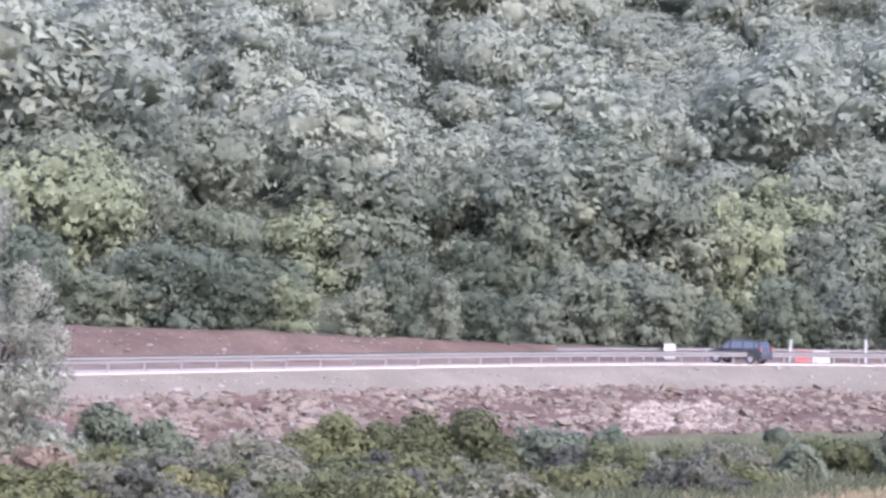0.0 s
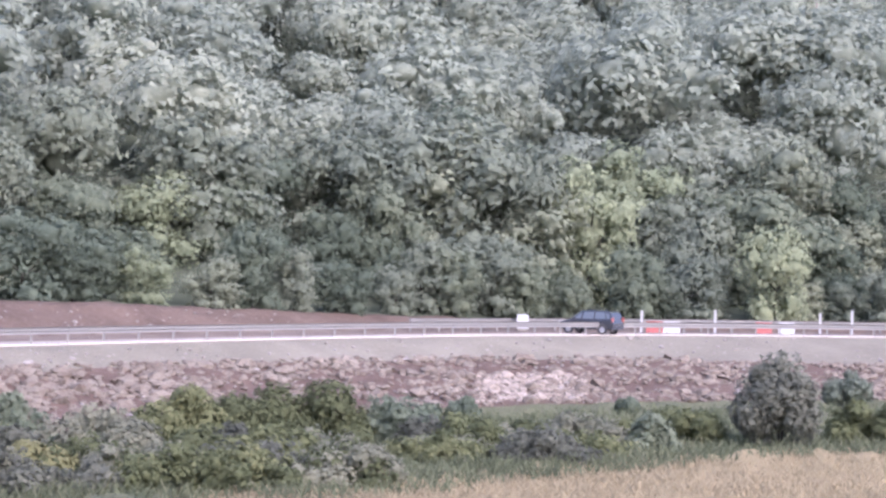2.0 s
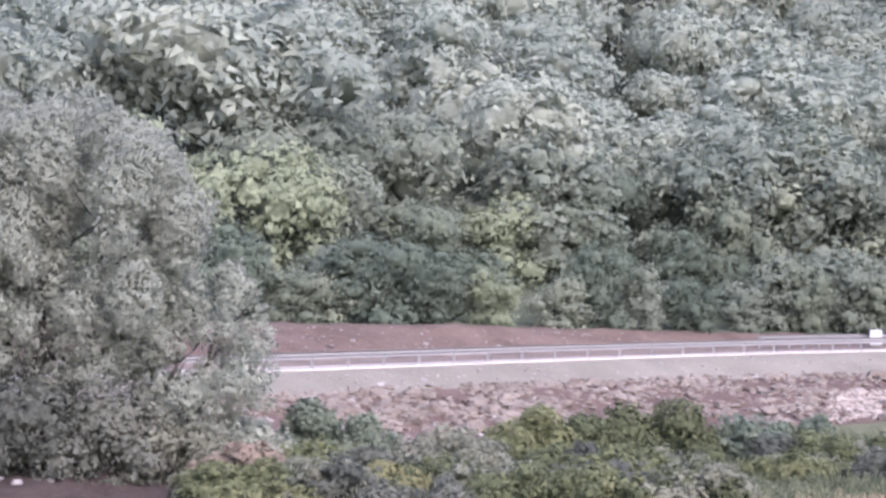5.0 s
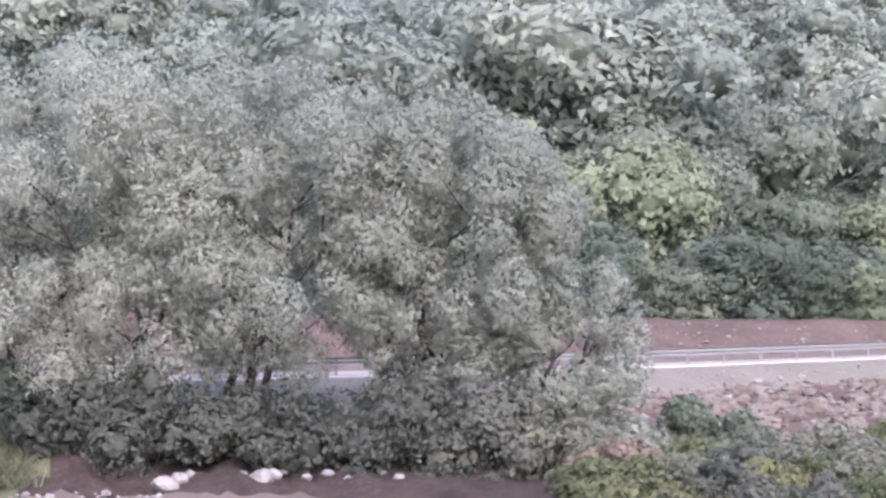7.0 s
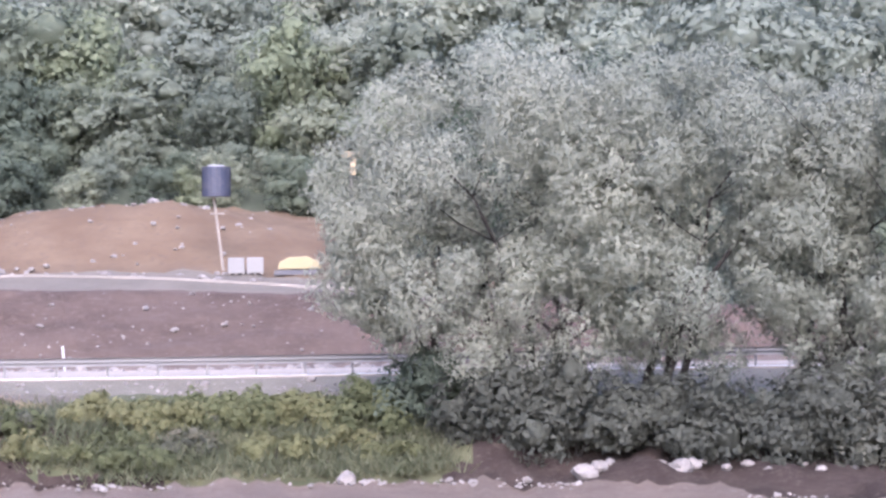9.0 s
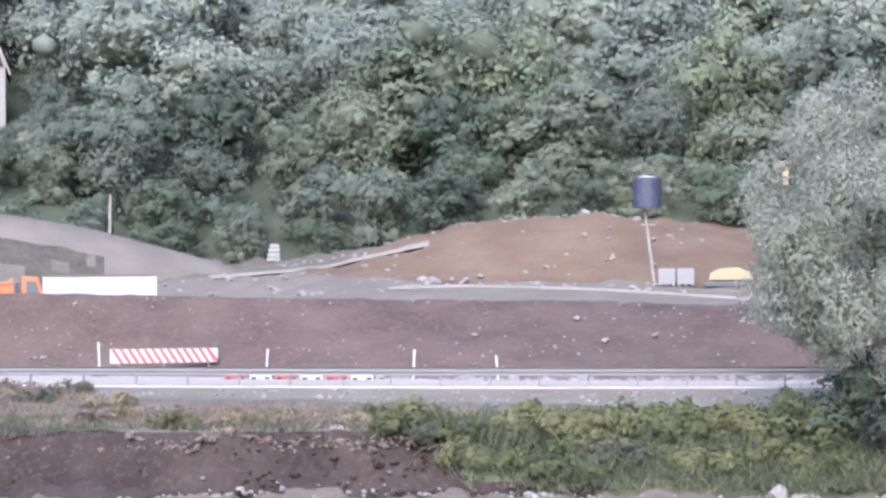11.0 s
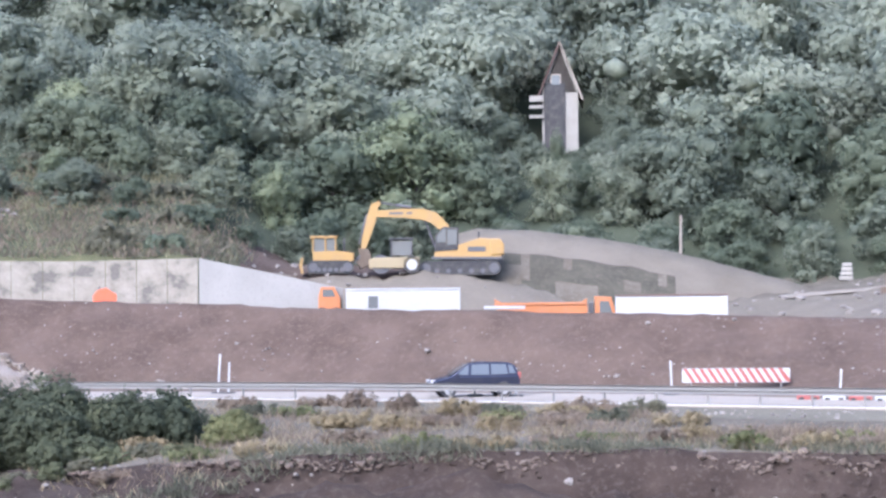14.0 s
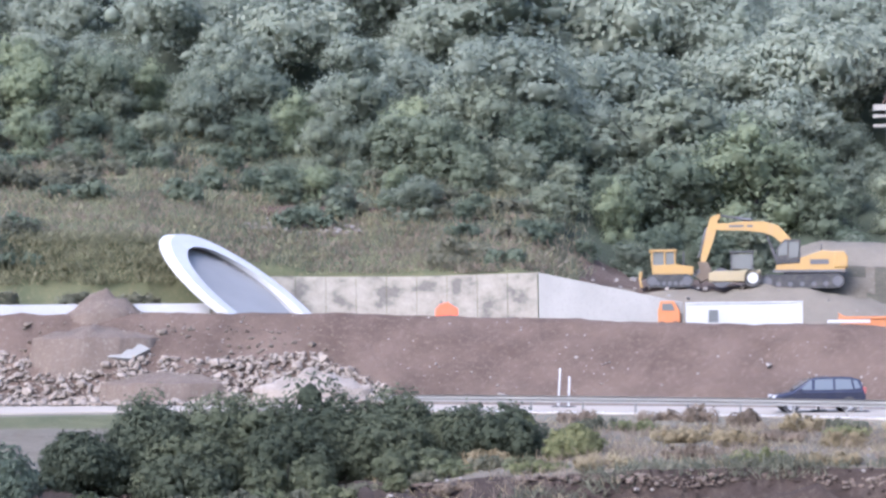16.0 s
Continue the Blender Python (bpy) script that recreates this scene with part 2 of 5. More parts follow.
def glass_build(t, b):
    b.inputs["Base Color"].default_value = (0.09, 0.1, 0.11, 1)
    b.inputs["Roughness"].default_value = 0.1
    b.inputs["Coat Weight"].default_value = 0.5


M_GLASS = mat("dark tinted glass", glass_build)


def concrete_build(t, b):
    co = t.nodes.new("ShaderNodeTexCoord")
    mp = t.nodes.new("ShaderNodeMapping")
    mp.inputs["Scale"].default_value = (0.9, 0.9, 1.3)
    n = t.nodes.new("ShaderNodeTexNoise")
    n.inputs["Scale"].default_value, n.inputs["Detail"].default_value = 0.9, 8
    t.links.new(co.outputs["Object"], mp.inputs[0])
    t.links.new(mp.outputs[0], n.inputs["Vector"])
    c = ramp(t, n.outputs["Fac"], [(0.38, (0.085, 0.078, 0.066)), (0.45, (0.175, 0.158, 0.13)), (0.53, (0.225, 0.202, 0.165)), (0.7, (0.27, 0.248, 0.21))])
    put(t, b.inputs["Base Color"], blend(t, 0.25, c, ramp(t, tex(t, 6, 6), [(0.3, (0.13, 0.12, 0.105)), (0.7, (0.29, 0.27, 0.24))])))
    b.inputs["Roughness"].default_value = 0.9
    bump(t, b, tex(t, 8, 6), 0.3, 0.02)


M_CONC = mat("stained concrete", concrete_build)
M_CONC2 = earth("fresh pale concrete", (0.205, 0.198, 0.190), (0.242, 0.234, 0.224), (0.188, 0.180, 0.170), 0.3, 6.0, 0.8, 0.01)
M_LINING = earth("grey tunnel lining", (0.200, 0.198, 0.200), (0.225, 0.223, 0.225), (0.210, 0.207, 0.210), 0.3, 5.0, 0.8, 0.01)
M_WCONC = earth("white coated concrete", (0.360, 0.360, 0.367), (0.403, 0.403, 0.410), (0.331, 0.331, 0.338), 0.5, 5.0, 0.7, 0.01)

F_WOOD = foliage("oak and hornbeam leaves", (0.158, 0.182, 0.142), (0.204, 0.228, 0.174), (0.256, 0.276, 0.196))
F_DARK = foliage("dark shrub leaves", (0.112, 0.136, 0.102), (0.148, 0.174, 0.126), (0.190, 0.214, 0.152))
F_DEEP = foliage("deep green bush leaves", (0.072, 0.084, 0.058), (0.098, 0.110, 0.074), (0.135, 0.146, 0.092))
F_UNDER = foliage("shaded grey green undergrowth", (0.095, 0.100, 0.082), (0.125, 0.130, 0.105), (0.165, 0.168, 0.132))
F_SCRUB = foliage("rough slope herbs", (0.11, 0.115, 0.085), (0.15, 0.15, 0.11), (0.19, 0.18, 0.13))
F_LEAF = foliage("fresh shrub leaves", (0.100, 0.112, 0.062), (0.135, 0.148, 0.078), (0.185, 0.192, 0.100))
F_LIGHT = foliage("yellow green leaves", (0.225, 0.256, 0.168), (0.258, 0.288, 0.185), (0.295, 0.322, 0.208))
F_WILLOW = foliage("grey green willow leaves", (0.245, 0.258, 0.21), (0.29, 0.305, 0.245), (0.335, 0.345, 0.275))
F_SAGE = foliage("silvery shrub leaves", (0.165, 0.168, 0.125), (0.200, 0.203, 0.150), (0.245, 0.245, 0.178))
F_BANK = foliage("rank bank grass", (0.105, 0.120, 0.075), (0.142, 0.155, 0.092), (0.190, 0.192, 0.122))
F_SLOPE = foliage("olive slope grass", (0.17, 0.168, 0.105), (0.225, 0.215, 0.135), (0.28, 0.26, 0.165))
# Paler than the nearer leaves: distance haze is put into this base colour.
F_FAR = foliage("haze-paled leaves of the upper wood", (0.235, 0.262, 0.212), (0.272, 0.300, 0.240), (0.315, 0.338, 0.265))
F_DRY = foliage("dry straw stalks", (0.255, 0.205, 0.128), (0.305, 0.250, 0.160), (0.355, 0.298, 0.200))
F_GRASS = foliage("rank green grass", (0.140, 0.148, 0.078), (0.180, 0.184, 0.095), (0.230, 0.225, 0.120))
F_BROWN = foliage("brown dead stalks", (0.185, 0.145, 0.112), (0.235, 0.185, 0.145), (0.285, 0.230, 0.178))


# ---------------------------------------------------------------- building helpers
def finish(bm, name, material, smooth=False):
    me = bpy.data.meshes.new(name)
    bmesh.ops.recalc_face_normals(bm, faces=bm.faces)
    bm.to_mesh(me)
    bm.free()
    for m in material if isinstance(material, (list, tuple)) else [material]:
        me.materials.append(m)
    if smooth:
        me.shade_smooth()
    return me


def part(name, bm, material, parent=None, label="", smooth=False):
    """Links a bmesh (or a mesh) as one object under a thing or part."""
    me = bm if isinstance(bm, bpy.types.Mesh) else finish(bm, name, material, smooth)
    ob = new(name, me)
    if parent is not None:
        ob.parent = parent
    if label:
        ob["label"] = label
    return ob


def thing(name, m, label, category, group=""):
    ob = new(name)
    ob.empty_display_size = 0.3
    ob.matrix_world = m
    return tagged(ob, label, category, group)


def box(bm, c, s, rot=None, bevel=0.0):
    g = bmesh.ops.create_cube(bm, size=1.0)
    m = Matrix.Translation(c) @ (rot.to_4x4() if rot else Matrix()) @ Matrix.Diagonal((*s, 1))
    bmesh.ops.transform(bm, matrix=m, verts=g["verts"])
    if bevel:
        es = {e for v in g["verts"] for e in v.link_edges}
        bmesh.ops.bevel(bm, geom=list(es), offset=bevel, segments=2, affect="EDGES", profile=0.6)
    return bm


def rod(bm, p0, p1, r0, r1=None, seg=8):
    p0, p1 = Vector(p0), Vector(p1)
    r1 = r0 if r1 is None else r1
    q = (p1 - p0).to_track_quat("Z", "Y")
    g = bmesh.ops.create_cone(bm, cap_ends=True, segments=seg, radius1=r0, radius2=max(r1, 1e-3), depth=(p1 - p0).length)
    bmesh.ops.transform(bm, matrix=Matrix.Translation((p0 + p1) / 2) @ q.to_matrix().to_4x4(), verts=g["verts"])
    return bm


def slab(bm, outline, y0, y1, bevel=0.0):
    """A plate: an outline of (x, z) points, running from y0 to y1."""
    a = [bm.verts.new((x, y0, z)) for x, z in outline]
    b = [bm.verts.new((x, y1, z)) for x, z in outline]
    n = len(outline)
    fs = [bm.faces.new(a), bm.faces.new(b[::-1])]
    for i in range(n):
        fs.append(bm.faces.new((a[i], b[i], b[(i + 1) % n], a[(i + 1) % n])))
    if bevel:
        es = list({e for f in fs[:2] for e in f.edges})
        bmesh.ops.bevel(bm, geom=es, offset=bevel, segments=2, affect="EDGES", profile=0.6)
    return bm


def B():
    return bmesh.new()


def sweep(path, section, closed=True):
    """A section of (side, up) points carried along a path in plan; returns a bmesh."""
    bm = B()
    rings = []
    for i, p in enumerate(path):
        t = (path[min(i + 1, len(path) - 1)] - path[max(i - 1, 0)])
        t.z = 0
        t.normalize()
        s = Vector((t.y, -t.x, 0))
        rings.append([bm.verts.new(p + s * u + Vector((0, 0, v))) for u, v in section])
    n = len(section)
    for r0, r1 in zip(rings, rings[1:]):
        for j in range(n if closed else n - 1):
            bm.faces.new((r0[j], r0[(j + 1) % n], r1[(j + 1) % n], r1[j]))
    if closed:
        bm.faces.new(rings[0])
        bm.faces.new(rings[-1][::-1])
    return bm


def quads_mesh(name, V, material, tones=None, per=4):
    """A mesh of loose leaves: V is (n, per, 3)."""
    n = len(V)
    me = bpy.data.meshes.new(name)
    me.vertices.add(n * per)
    me.vertices.foreach_set("co", np.ascontiguousarray(V, dtype=np.float32).ravel())
    me.loops.add(n * per)
    me.loops.foreach_set("vertex_index", np.arange(n * per, dtype=np.int32))
    me.polygons.add(n)
    me.polygons.foreach_set("loop_start", np.arange(0, n * per, per, dtype=np.int32))
    if tones is not None:
        at_ = me.attributes.new("tone", "FLOAT", "FACE")
        at_.data.foreach_set("value", np.asarray(tones, dtype=np.float32))
    me.materials.append(material)
    me.update(calc_edges=True)
    return me


def sprays(points, normals, size, rng, length=1.5, jitter=0.3, droop=0.0):
    """Small pointed leaf sprays, one to a point, turned every way round the outward normal."""
    n = len(points)
    nor = normals + rng.normal(0, jitter, (n, 3)) + np.array([0, 0, 0.25])
    nor /= np.linalg.norm(nor, axis=1)[:, None] + 1e-9
    u = np.cross(nor, rng.normal(0, 1, (n, 3)))
    u[:, 2] -= droop
    u /= np.linalg.norm(u, axis=1)[:, None] + 1e-9
    v = np.cross(nor, u)
    v /= np.linalg.norm(v, axis=1)[:, None] + 1e-9
    s = size * rng.uniform(0.6, 1.35, n)[:, None]
    return np.stack([points - u * s * length * 0.4 - v * s * 0.5, points - u * s * length * 0.4 + v * s * 0.5, points + u * s * length * 0.6], 1)


def tuft_points(lobes, n, rng, front=1.0):
    """Points over the shells of many lobes, half of them gathered in ragged tufts; those on the far side are thinned by front."""
    L = np.array(lobes)
    area = (L[:, 3] * L[:, 4] * L[:, 5]) ** (2 / 3)
    m, tufts = int(n * 2.4), max(60, n // 12)
    k = rng.choice(len(L), tufts, p=area / area.sum())
    d = rng.normal(0, 1, (tufts, 3))
    d /= np.linalg.norm(d, axis=1)[:, None]
    c = L[k, :3] + d * L[k, 3:] * rng.uniform(0.9, 1.2, tufts)[:, None]
    rad = L[k, 3] * rng.uniform(0.16, 0.36, tufts)
    j = rng.integers(0, tufts, m)
    loose = rng.random(m) < 0.5
    o = rng.normal(0, 0.55, (m, 3)) * np.array((1, 1, 0.7))
    e = rng.normal(0, 1, (m, 3))
    e /= np.linalg.norm(e, axis=1)[:, None]
    kk = rng.choice(len(L), m, p=area / area.sum())
    shell = L[kk, :3] + e * L[kk, 3:] * rng.uniform(0.74, 1.08, m)[:, None]
    p = np.where(loose[:, None], shell, c[j] + o * rad[j][:, None])
    nor = np.where(loose[:, None], e, d[j] * 0.7 + o * 0.4)
    q = (p[:, None, :] - L[None, :, :3]) / L[None, :, 3:]
    keep = ~((np.sum(q * q, 2) < 0.42).any(1)) & ((p[:, 1] < 0.5 * L[:, 4].mean()) | (rng.random(m) < front))
    return p[keep][:n], nor[keep][:n], j[keep][:n]


def unit_lobe():
    bm = B()
    bmesh.ops.create_icosphere(bm, subdivisions=1, radius=1.0)
    out = np.array([v.co[:] for v in bm.verts]), np.array([[v.index for v in f.verts] for f in bm.faces])
    bm.free()
    return out


LOBE = unit_lobe()


def core(lobes, k, rng):
    """The leafy mass inside a crown: every lobe as a lumpy body, k of its size. Vertices and triangles."""
    vs, fs = LOBE
    V, F = [], []
    for i, (x, y, z, rx, ry, rz) in enumerate(lobes):
        ph = rng.uniform(0, 6.28, 6)
        lump = 0.95 + 0.22 * np.sin(4.3 * vs[:, 0] + ph[0]) * np.sin(4.9 * vs[:, 1] + ph[1]) + 0.16 * np.sin(8.1 * vs[:, 2] + ph[2]) * np.sin(7.3 * vs[:, 0] + ph[3]) + rng.normal(0, 0.09, len(vs))
        V.append(vs * lump[:, None] * k * np.array((rx, ry, rz)) + np.array((x, y, z)))
        F.append(fs + i * len(vs))
    return np.concatenate(V), np.concatenate(F)


def crown_mesh(name, Q, material, mass=None, tones=None):
    """Leaves (n, corners, 3) over an inner mass, as one mesh."""
    n, c = len(Q), Q.shape[1]
    V, L, S = Q.reshape(-1, 3), np.arange(n * c), np.arange(0, n * c, c)
    if mass is not None:
        V, L, S = np.concatenate([V, mass[0]]), np.concatenate([L, mass[1].ravel() + n * c]), np.concatenate([S, n * c + np.arange(0, len(mass[1]) * 3, 3)])
    me = bpy.data.meshes.new(name)
    me.vertices.add(len(V))
    me.vertices.foreach_set("co", np.ascontiguousarray(V, dtype=np.float32).ravel())
    me.loops.add(len(L))
    me.loops.foreach_set("vertex_index", L.astype(np.int32))
    me.polygons.add(len(S))
    me.polygons.foreach_set("loop_start", S.astype(np.int32))
    if tones is not None:
        layer = me.attributes.new("tone", "FLOAT", "FACE")
        layer.data.foreach_set("value", np.asarray(tones, dtype=np.float32))
    me.materials.append(material)
    me.update(calc_edges=True)
    return me


def tree_lobes(h, r, rng, base=0.25, count=16):
    """A broad crown of uneven lobes for a tree of height h and crown radius r."""
    out = []
    zc = h * (1 + base) / 2
    hz = h * (1 - base) / 2
    for i in range(count):
        d = rng.normal(0, 1, 3)
        d /= np.linalg.norm(d)
        if d[2] < -0.5:
            d[2] *= -0.4
        k = rng.uniform(0.45, 0.8)
        s = rng.uniform(0.26, 0.5)
        out.append((d[0] * r * k, d[1] * r * k, zc + d[2] * hz * k, r * s * 1.05, r * s * 1.05, r * s * rng.uniform(0.75, 0.95)))
    out.append((0, 0, zc, r * 0.6, r * 0.6, hz * 0.7))
    if base < 0.1:
        for i in range(4):
            a = i * 1.57 + rng.uniform(0, 1)
            out.append((math.cos(a) * r * 0.5, math.sin(a) * r * 0.5, h * rng.uniform(0.1, 0.22), r * 0.42, r * 0.42, h * 0.17))
    return out


def trunk_mesh(name, h, r, rng, limbs=6, spread=0.5):
    bm = B()
    p, rad = Vector((0, 0, -0.4)), r
    top = None
    for i in range(4):
        q = Vector((rng.normal(0, h * 0.015), rng.normal(0, h * 0.015), h * (0.2 + 0.16 * i)))
        rod(bm, p, q, rad, rad * 0.78, 7)
        p, rad = q, rad * 0.78
        top = q
    for i in range(limbs):
        a = i * 2.4 + rng.uniform(0, 1)
        z0 = h * rng.uniform(0.22, 0.55)
        s = Vector((0, 0, z0))
        e = s + Vector((math.cos(a) * h * spread * 0.5, math.sin(a) * h * spread * 0.5, h * rng.uniform(0.15, 0.3)))
        m = (s + e) / 2 + Vector((0, 0, -h * 0.02))
        rod(bm, s, m, r * 0.4, r * 0.28, 5)
        rod(bm, m, e, r * 0.28, r * 0.08, 5)
    return finish(bm, name, M_BARK, True)

# ---------------------------------------------------------------- ground sheet
def pick(a, d, k):
    """Which ground cover lies at a bearing and range in band k."""
    v = at(a, d)
    j = noise.noise(v * 0.5) * 1.0
    if k <= 0:
        if a < 3 + j * 2:
            return 7                                   # dry meadow
        return 5 if a > 13 else 8
    if k == 1:
        if a < 9:
            return 8
        return 8 if 29 + 3 * j < a < 38.5 + (d - 63.3) * 0.7 + 5 * j else 0
    if k == 2:
        if a < 14 + j:
            return 2
        return 8 if a < 40 + 3 * j else 10
    if k == 3:
        return 4 if a < 66 else 8
    if k == 4:
        return 4
    if k in (5, 6):
        return 5
    if k in (7, 8):
        return 1
    if k == 9:
        return 1 if a < 33 else 3
    if k == 10:
        return 9 if a < 24 else 3
    if k == 11:
        if a < 26:
            return 9
        if a < 45 + j:
            return 6
        return 3 if a < 64.5 else 8
    if k == 12:
        if a < 30:
            return 9
        if a < 43:
            return 6
        if a < 58:
            return 10
        return 1 if a < 64.2 else 8
    return 9


def build_ground():
    fine = np.arange(-24, 86.01, 0.3)
    bearings = np.concatenate([np.arange(-59, -24, 2.5), fine, np.arange(88, 121, 4)])
    sub = (10, 9, 10, 5, 1, 2, 2, 14, 2, 3, 4, 5, 6, 26)
    bm = B()
    cols, bands = [], []
    for a in bearings:
        p = [(6.0, -2.8)] + profile(a)
        col = []
        bands = []
        for k in range(14):
            (d0, z0), (d1, z1) = p[k], p[k + 1]
            for i in range(sub[k]):
                f = i / sub[k]
                d, z = d0 + (d1 - d0) * f, z0 + (z1 - z0) * f
                col.append(bm.verts.new(at(a, d, z + rough(a, d, k))))
                bands.append(k)
        col.append(bm.verts.new(at(a, p[-1][0], p[-1][1])))
        col.append(bm.verts.new(at(a, 1500, p[-1][1] * 1.7 + 1.96)))
        bands += [13, 13]
        cols.append(col)
    for i, (c0, c1) in enumerate(zip(cols, cols[1:])):
        a = (bearings[i] + bearings[i + 1]) / 2
        for j in range(len(c0) - 1):
            f = bm.faces.new((c0[j], c0[j + 1], c1[j + 1], c1[j]))
            m = (c0[j].co + c1[j + 1].co) / 2
            f.material_index = pick(a, math.hypot(m.x, m.y), bands[j])
    # the field behind and under the viewpoint
    ring = [bm.verts.new(at(b, 1500, -2.8)) for b in range(124, 300, 8)]
    hub = bm.verts.new((0, 0, -2.8))
    inner = [c[0] for c in cols]
    for v0, v1 in zip(inner, inner[1:]):
        bm.faces.new((hub, v0, v1)).material_index = 7
    chain = cols[-1] + ring + cols[0][::-1]
    for v0, v1 in zip(chain, chain[1:]):
        if v0 is not v1:
            bm.faces.new((hub, v0, v1)).material_index = 7
    ob = part("ground", bm, [M_SOIL, M_BERM, M_REDROCK, M_GRAVEL, M_SHOULDER, M_TRACK, M_ORANGE_EARTH, M_MEADOW, M_TURF, M_FLOOR, M_SPOIL], smooth=True)
    tagged(ob, "valley floor, earth banks and wooded hillside in one sheet", "ground", kind="structure")


build_ground()


# ---------------------------------------------------------------- road
def road_path(a0, a1, off, z, step=0.5):
    n = max(2, int(abs(a1 - a0) / step))
    return [at(a0 + (a1 - a0) * i / n, rail_d(a0 + (a1 - a0) * i / n) + off, z) for i in range(n + 1)]


def road_width(a):
    return float(np.interp(a, [-20, 5, 14, 22, 38, 46, 52, 72, 84], [2.6, 2.6, 3.2, 4.2, 4.6, 6.5, 9.2, 6.8, 5.8]))


def build_road():
    bm = B()
    prev = None
    for i in range(221):
        a = -24 + i * 0.5
        near = -0.55 - float(np.interp(a, [72, 77, 84], [0, 1.3, 7.2]))
        d = rail_d(a)
        row = [bm.verts.new(at(a, d + near, -0.2)), bm.verts.new(at(a, d + near, 0.0)), bm.verts.new(at(a, d + road_width(a), 0.02)), bm.verts.new(at(a, d + road_width(a), -0.2))]
        if prev:
            for j in range(3):
                bm.faces.new((prev[j], prev[j + 1], row[j + 1], row[j]))
        prev = row
    tagged(part("road", bm, M_ASPHALT), "pale worn two-lane asphalt road behind a guardrail", "road", kind="structure")
    for name, a0, a1, off, w in (("edge_line", -24, 70, -0.35, 0.22), ("far_edge_line", 44, 70, 6.2, 0.15)):
        line = sweep(road_path(a0, a1, off, 0.006), [(-w / 2, 0), (w / 2, 0), (w / 2, 0.006), (-w / 2, 0.006)])
        tagged(part(name, line, M_LINE), "white painted line along the edge of the road", "road marking", kind="structure")


build_road()

W_BEAM = [(0.04, 0.44), (-0.04, 0.50), (-0.04, 0.55), (0.03, 0.59), (0.03, 0.62), (-0.04, 0.66), (-0.04, 0.71), (0.04, 0.76), (0.055, 0.76), (-0.02, 0.70), (-0.02, 0.665),
          (0.05, 0.625), (0.05, 0.585), (-0.02, 0.545), (-0.02, 0.505), (0.055, 0.44)]


def guardrail(bearings, off, label):
    rail = thing("guardrail", Matrix(), label, "guardrail", "guardrails along the road")
    a0, a1 = bearings[0], bearings[-1]
    part("beam", sweep(road_path(a0, a1, off, 0.0), W_BEAM), M_ZINC, rail)
    bm = B()
    box(bm, (0, 0.1, 0.22), (0.1, 0.06, 1.0))
    box(bm, (0, 0.05, 0.6), (0.12, 0.08, 0.2))
    me = finish(bm, "post", M_ZINC)
    for a in bearings:
        p = part("post", me, None, rail)
        p.matrix_local = Matrix.Translation(at(a, rail_d(a) + off)) @ pose(0, 0, 0, 0, RNG.uniform(-1, 1), a)
    return rail


near_posts = []
a = 70.2
while a > -23:
    near_posts.append(a)
    a -= float(np.interp(a, [-20, -8, -4, 0, 5, 10, 22, 36, 43, 50, 64], [0.62, 0.73, 0.84, 0.91, 1.0, 1.06, 1.25, 1.43, 1.46, 1.49, 1.52]))
guardrail(near_posts, 0.0, "galvanised steel guardrail with short posts beside the road")
guardrail([-3.4 - 0.85 * i for i in range(24)], 9.0, "grey steel guardrail on the far roadside before the wood")
guardrail([76.5 + 1.1 * i for i in range(9)], 7.5, "low steel guardrail before pale rubble")


# ---------------------------------------------------------------- woods on the hillside
def make_crowns(h, r, n, size, material, seeds, base=0.04, count=13, name="crown"):
    out = []
    for s in seeds:
        rng = np.random.default_rng(s)
        lobes = tree_lobes(h, r, rng, base, count)
        p, d, j = tuft_points(lobes, n, rng, 0.35)
        mass = core(lobes, 0.58, rng)
        # Inner mass a step darker: shade inside the crown put into its tone.
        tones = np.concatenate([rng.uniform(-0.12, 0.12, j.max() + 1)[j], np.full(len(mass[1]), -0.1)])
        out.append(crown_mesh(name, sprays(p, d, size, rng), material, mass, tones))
    return out


TRUNKS = [trunk_mesh("trunk", 9.0, 0.2, np.random.default_rng(s), 6) for s in (1, 2)]
KINDS = {
    "wood": make_crowns(9.5, 4.3, 2800, 0.29, F_WOOD, (11, 12, 13, 14, 15)),
    "dark": make_crowns(9.0, 4.0, 2800, 0.28, F_DARK, (21, 22, 23), 0.0),
    "light": make_crowns(9.5, 4.2, 3200, 0.26, F_LIGHT, (31, 32)),
}


def tree(kind, m, label, group=""):
    t = thing("tree", m, label, "tree", group)
    part("trunk", RNG.choice(TRUNKS), None, t)
    part("crown", RNG.choice(KINDS[kind]), None, t)
    return t


def wood_edge(a):
    return profile(a)[12][0] - float(np.interp(a, [20, 30], [5.5, 0]))


LABELS = {"wood": "broad leafy green tree in the hillside wood", "dark": "dark green bushy tree at the edge of the wood", "light": "paler yellow-green rounded tree in the hillside wood"}
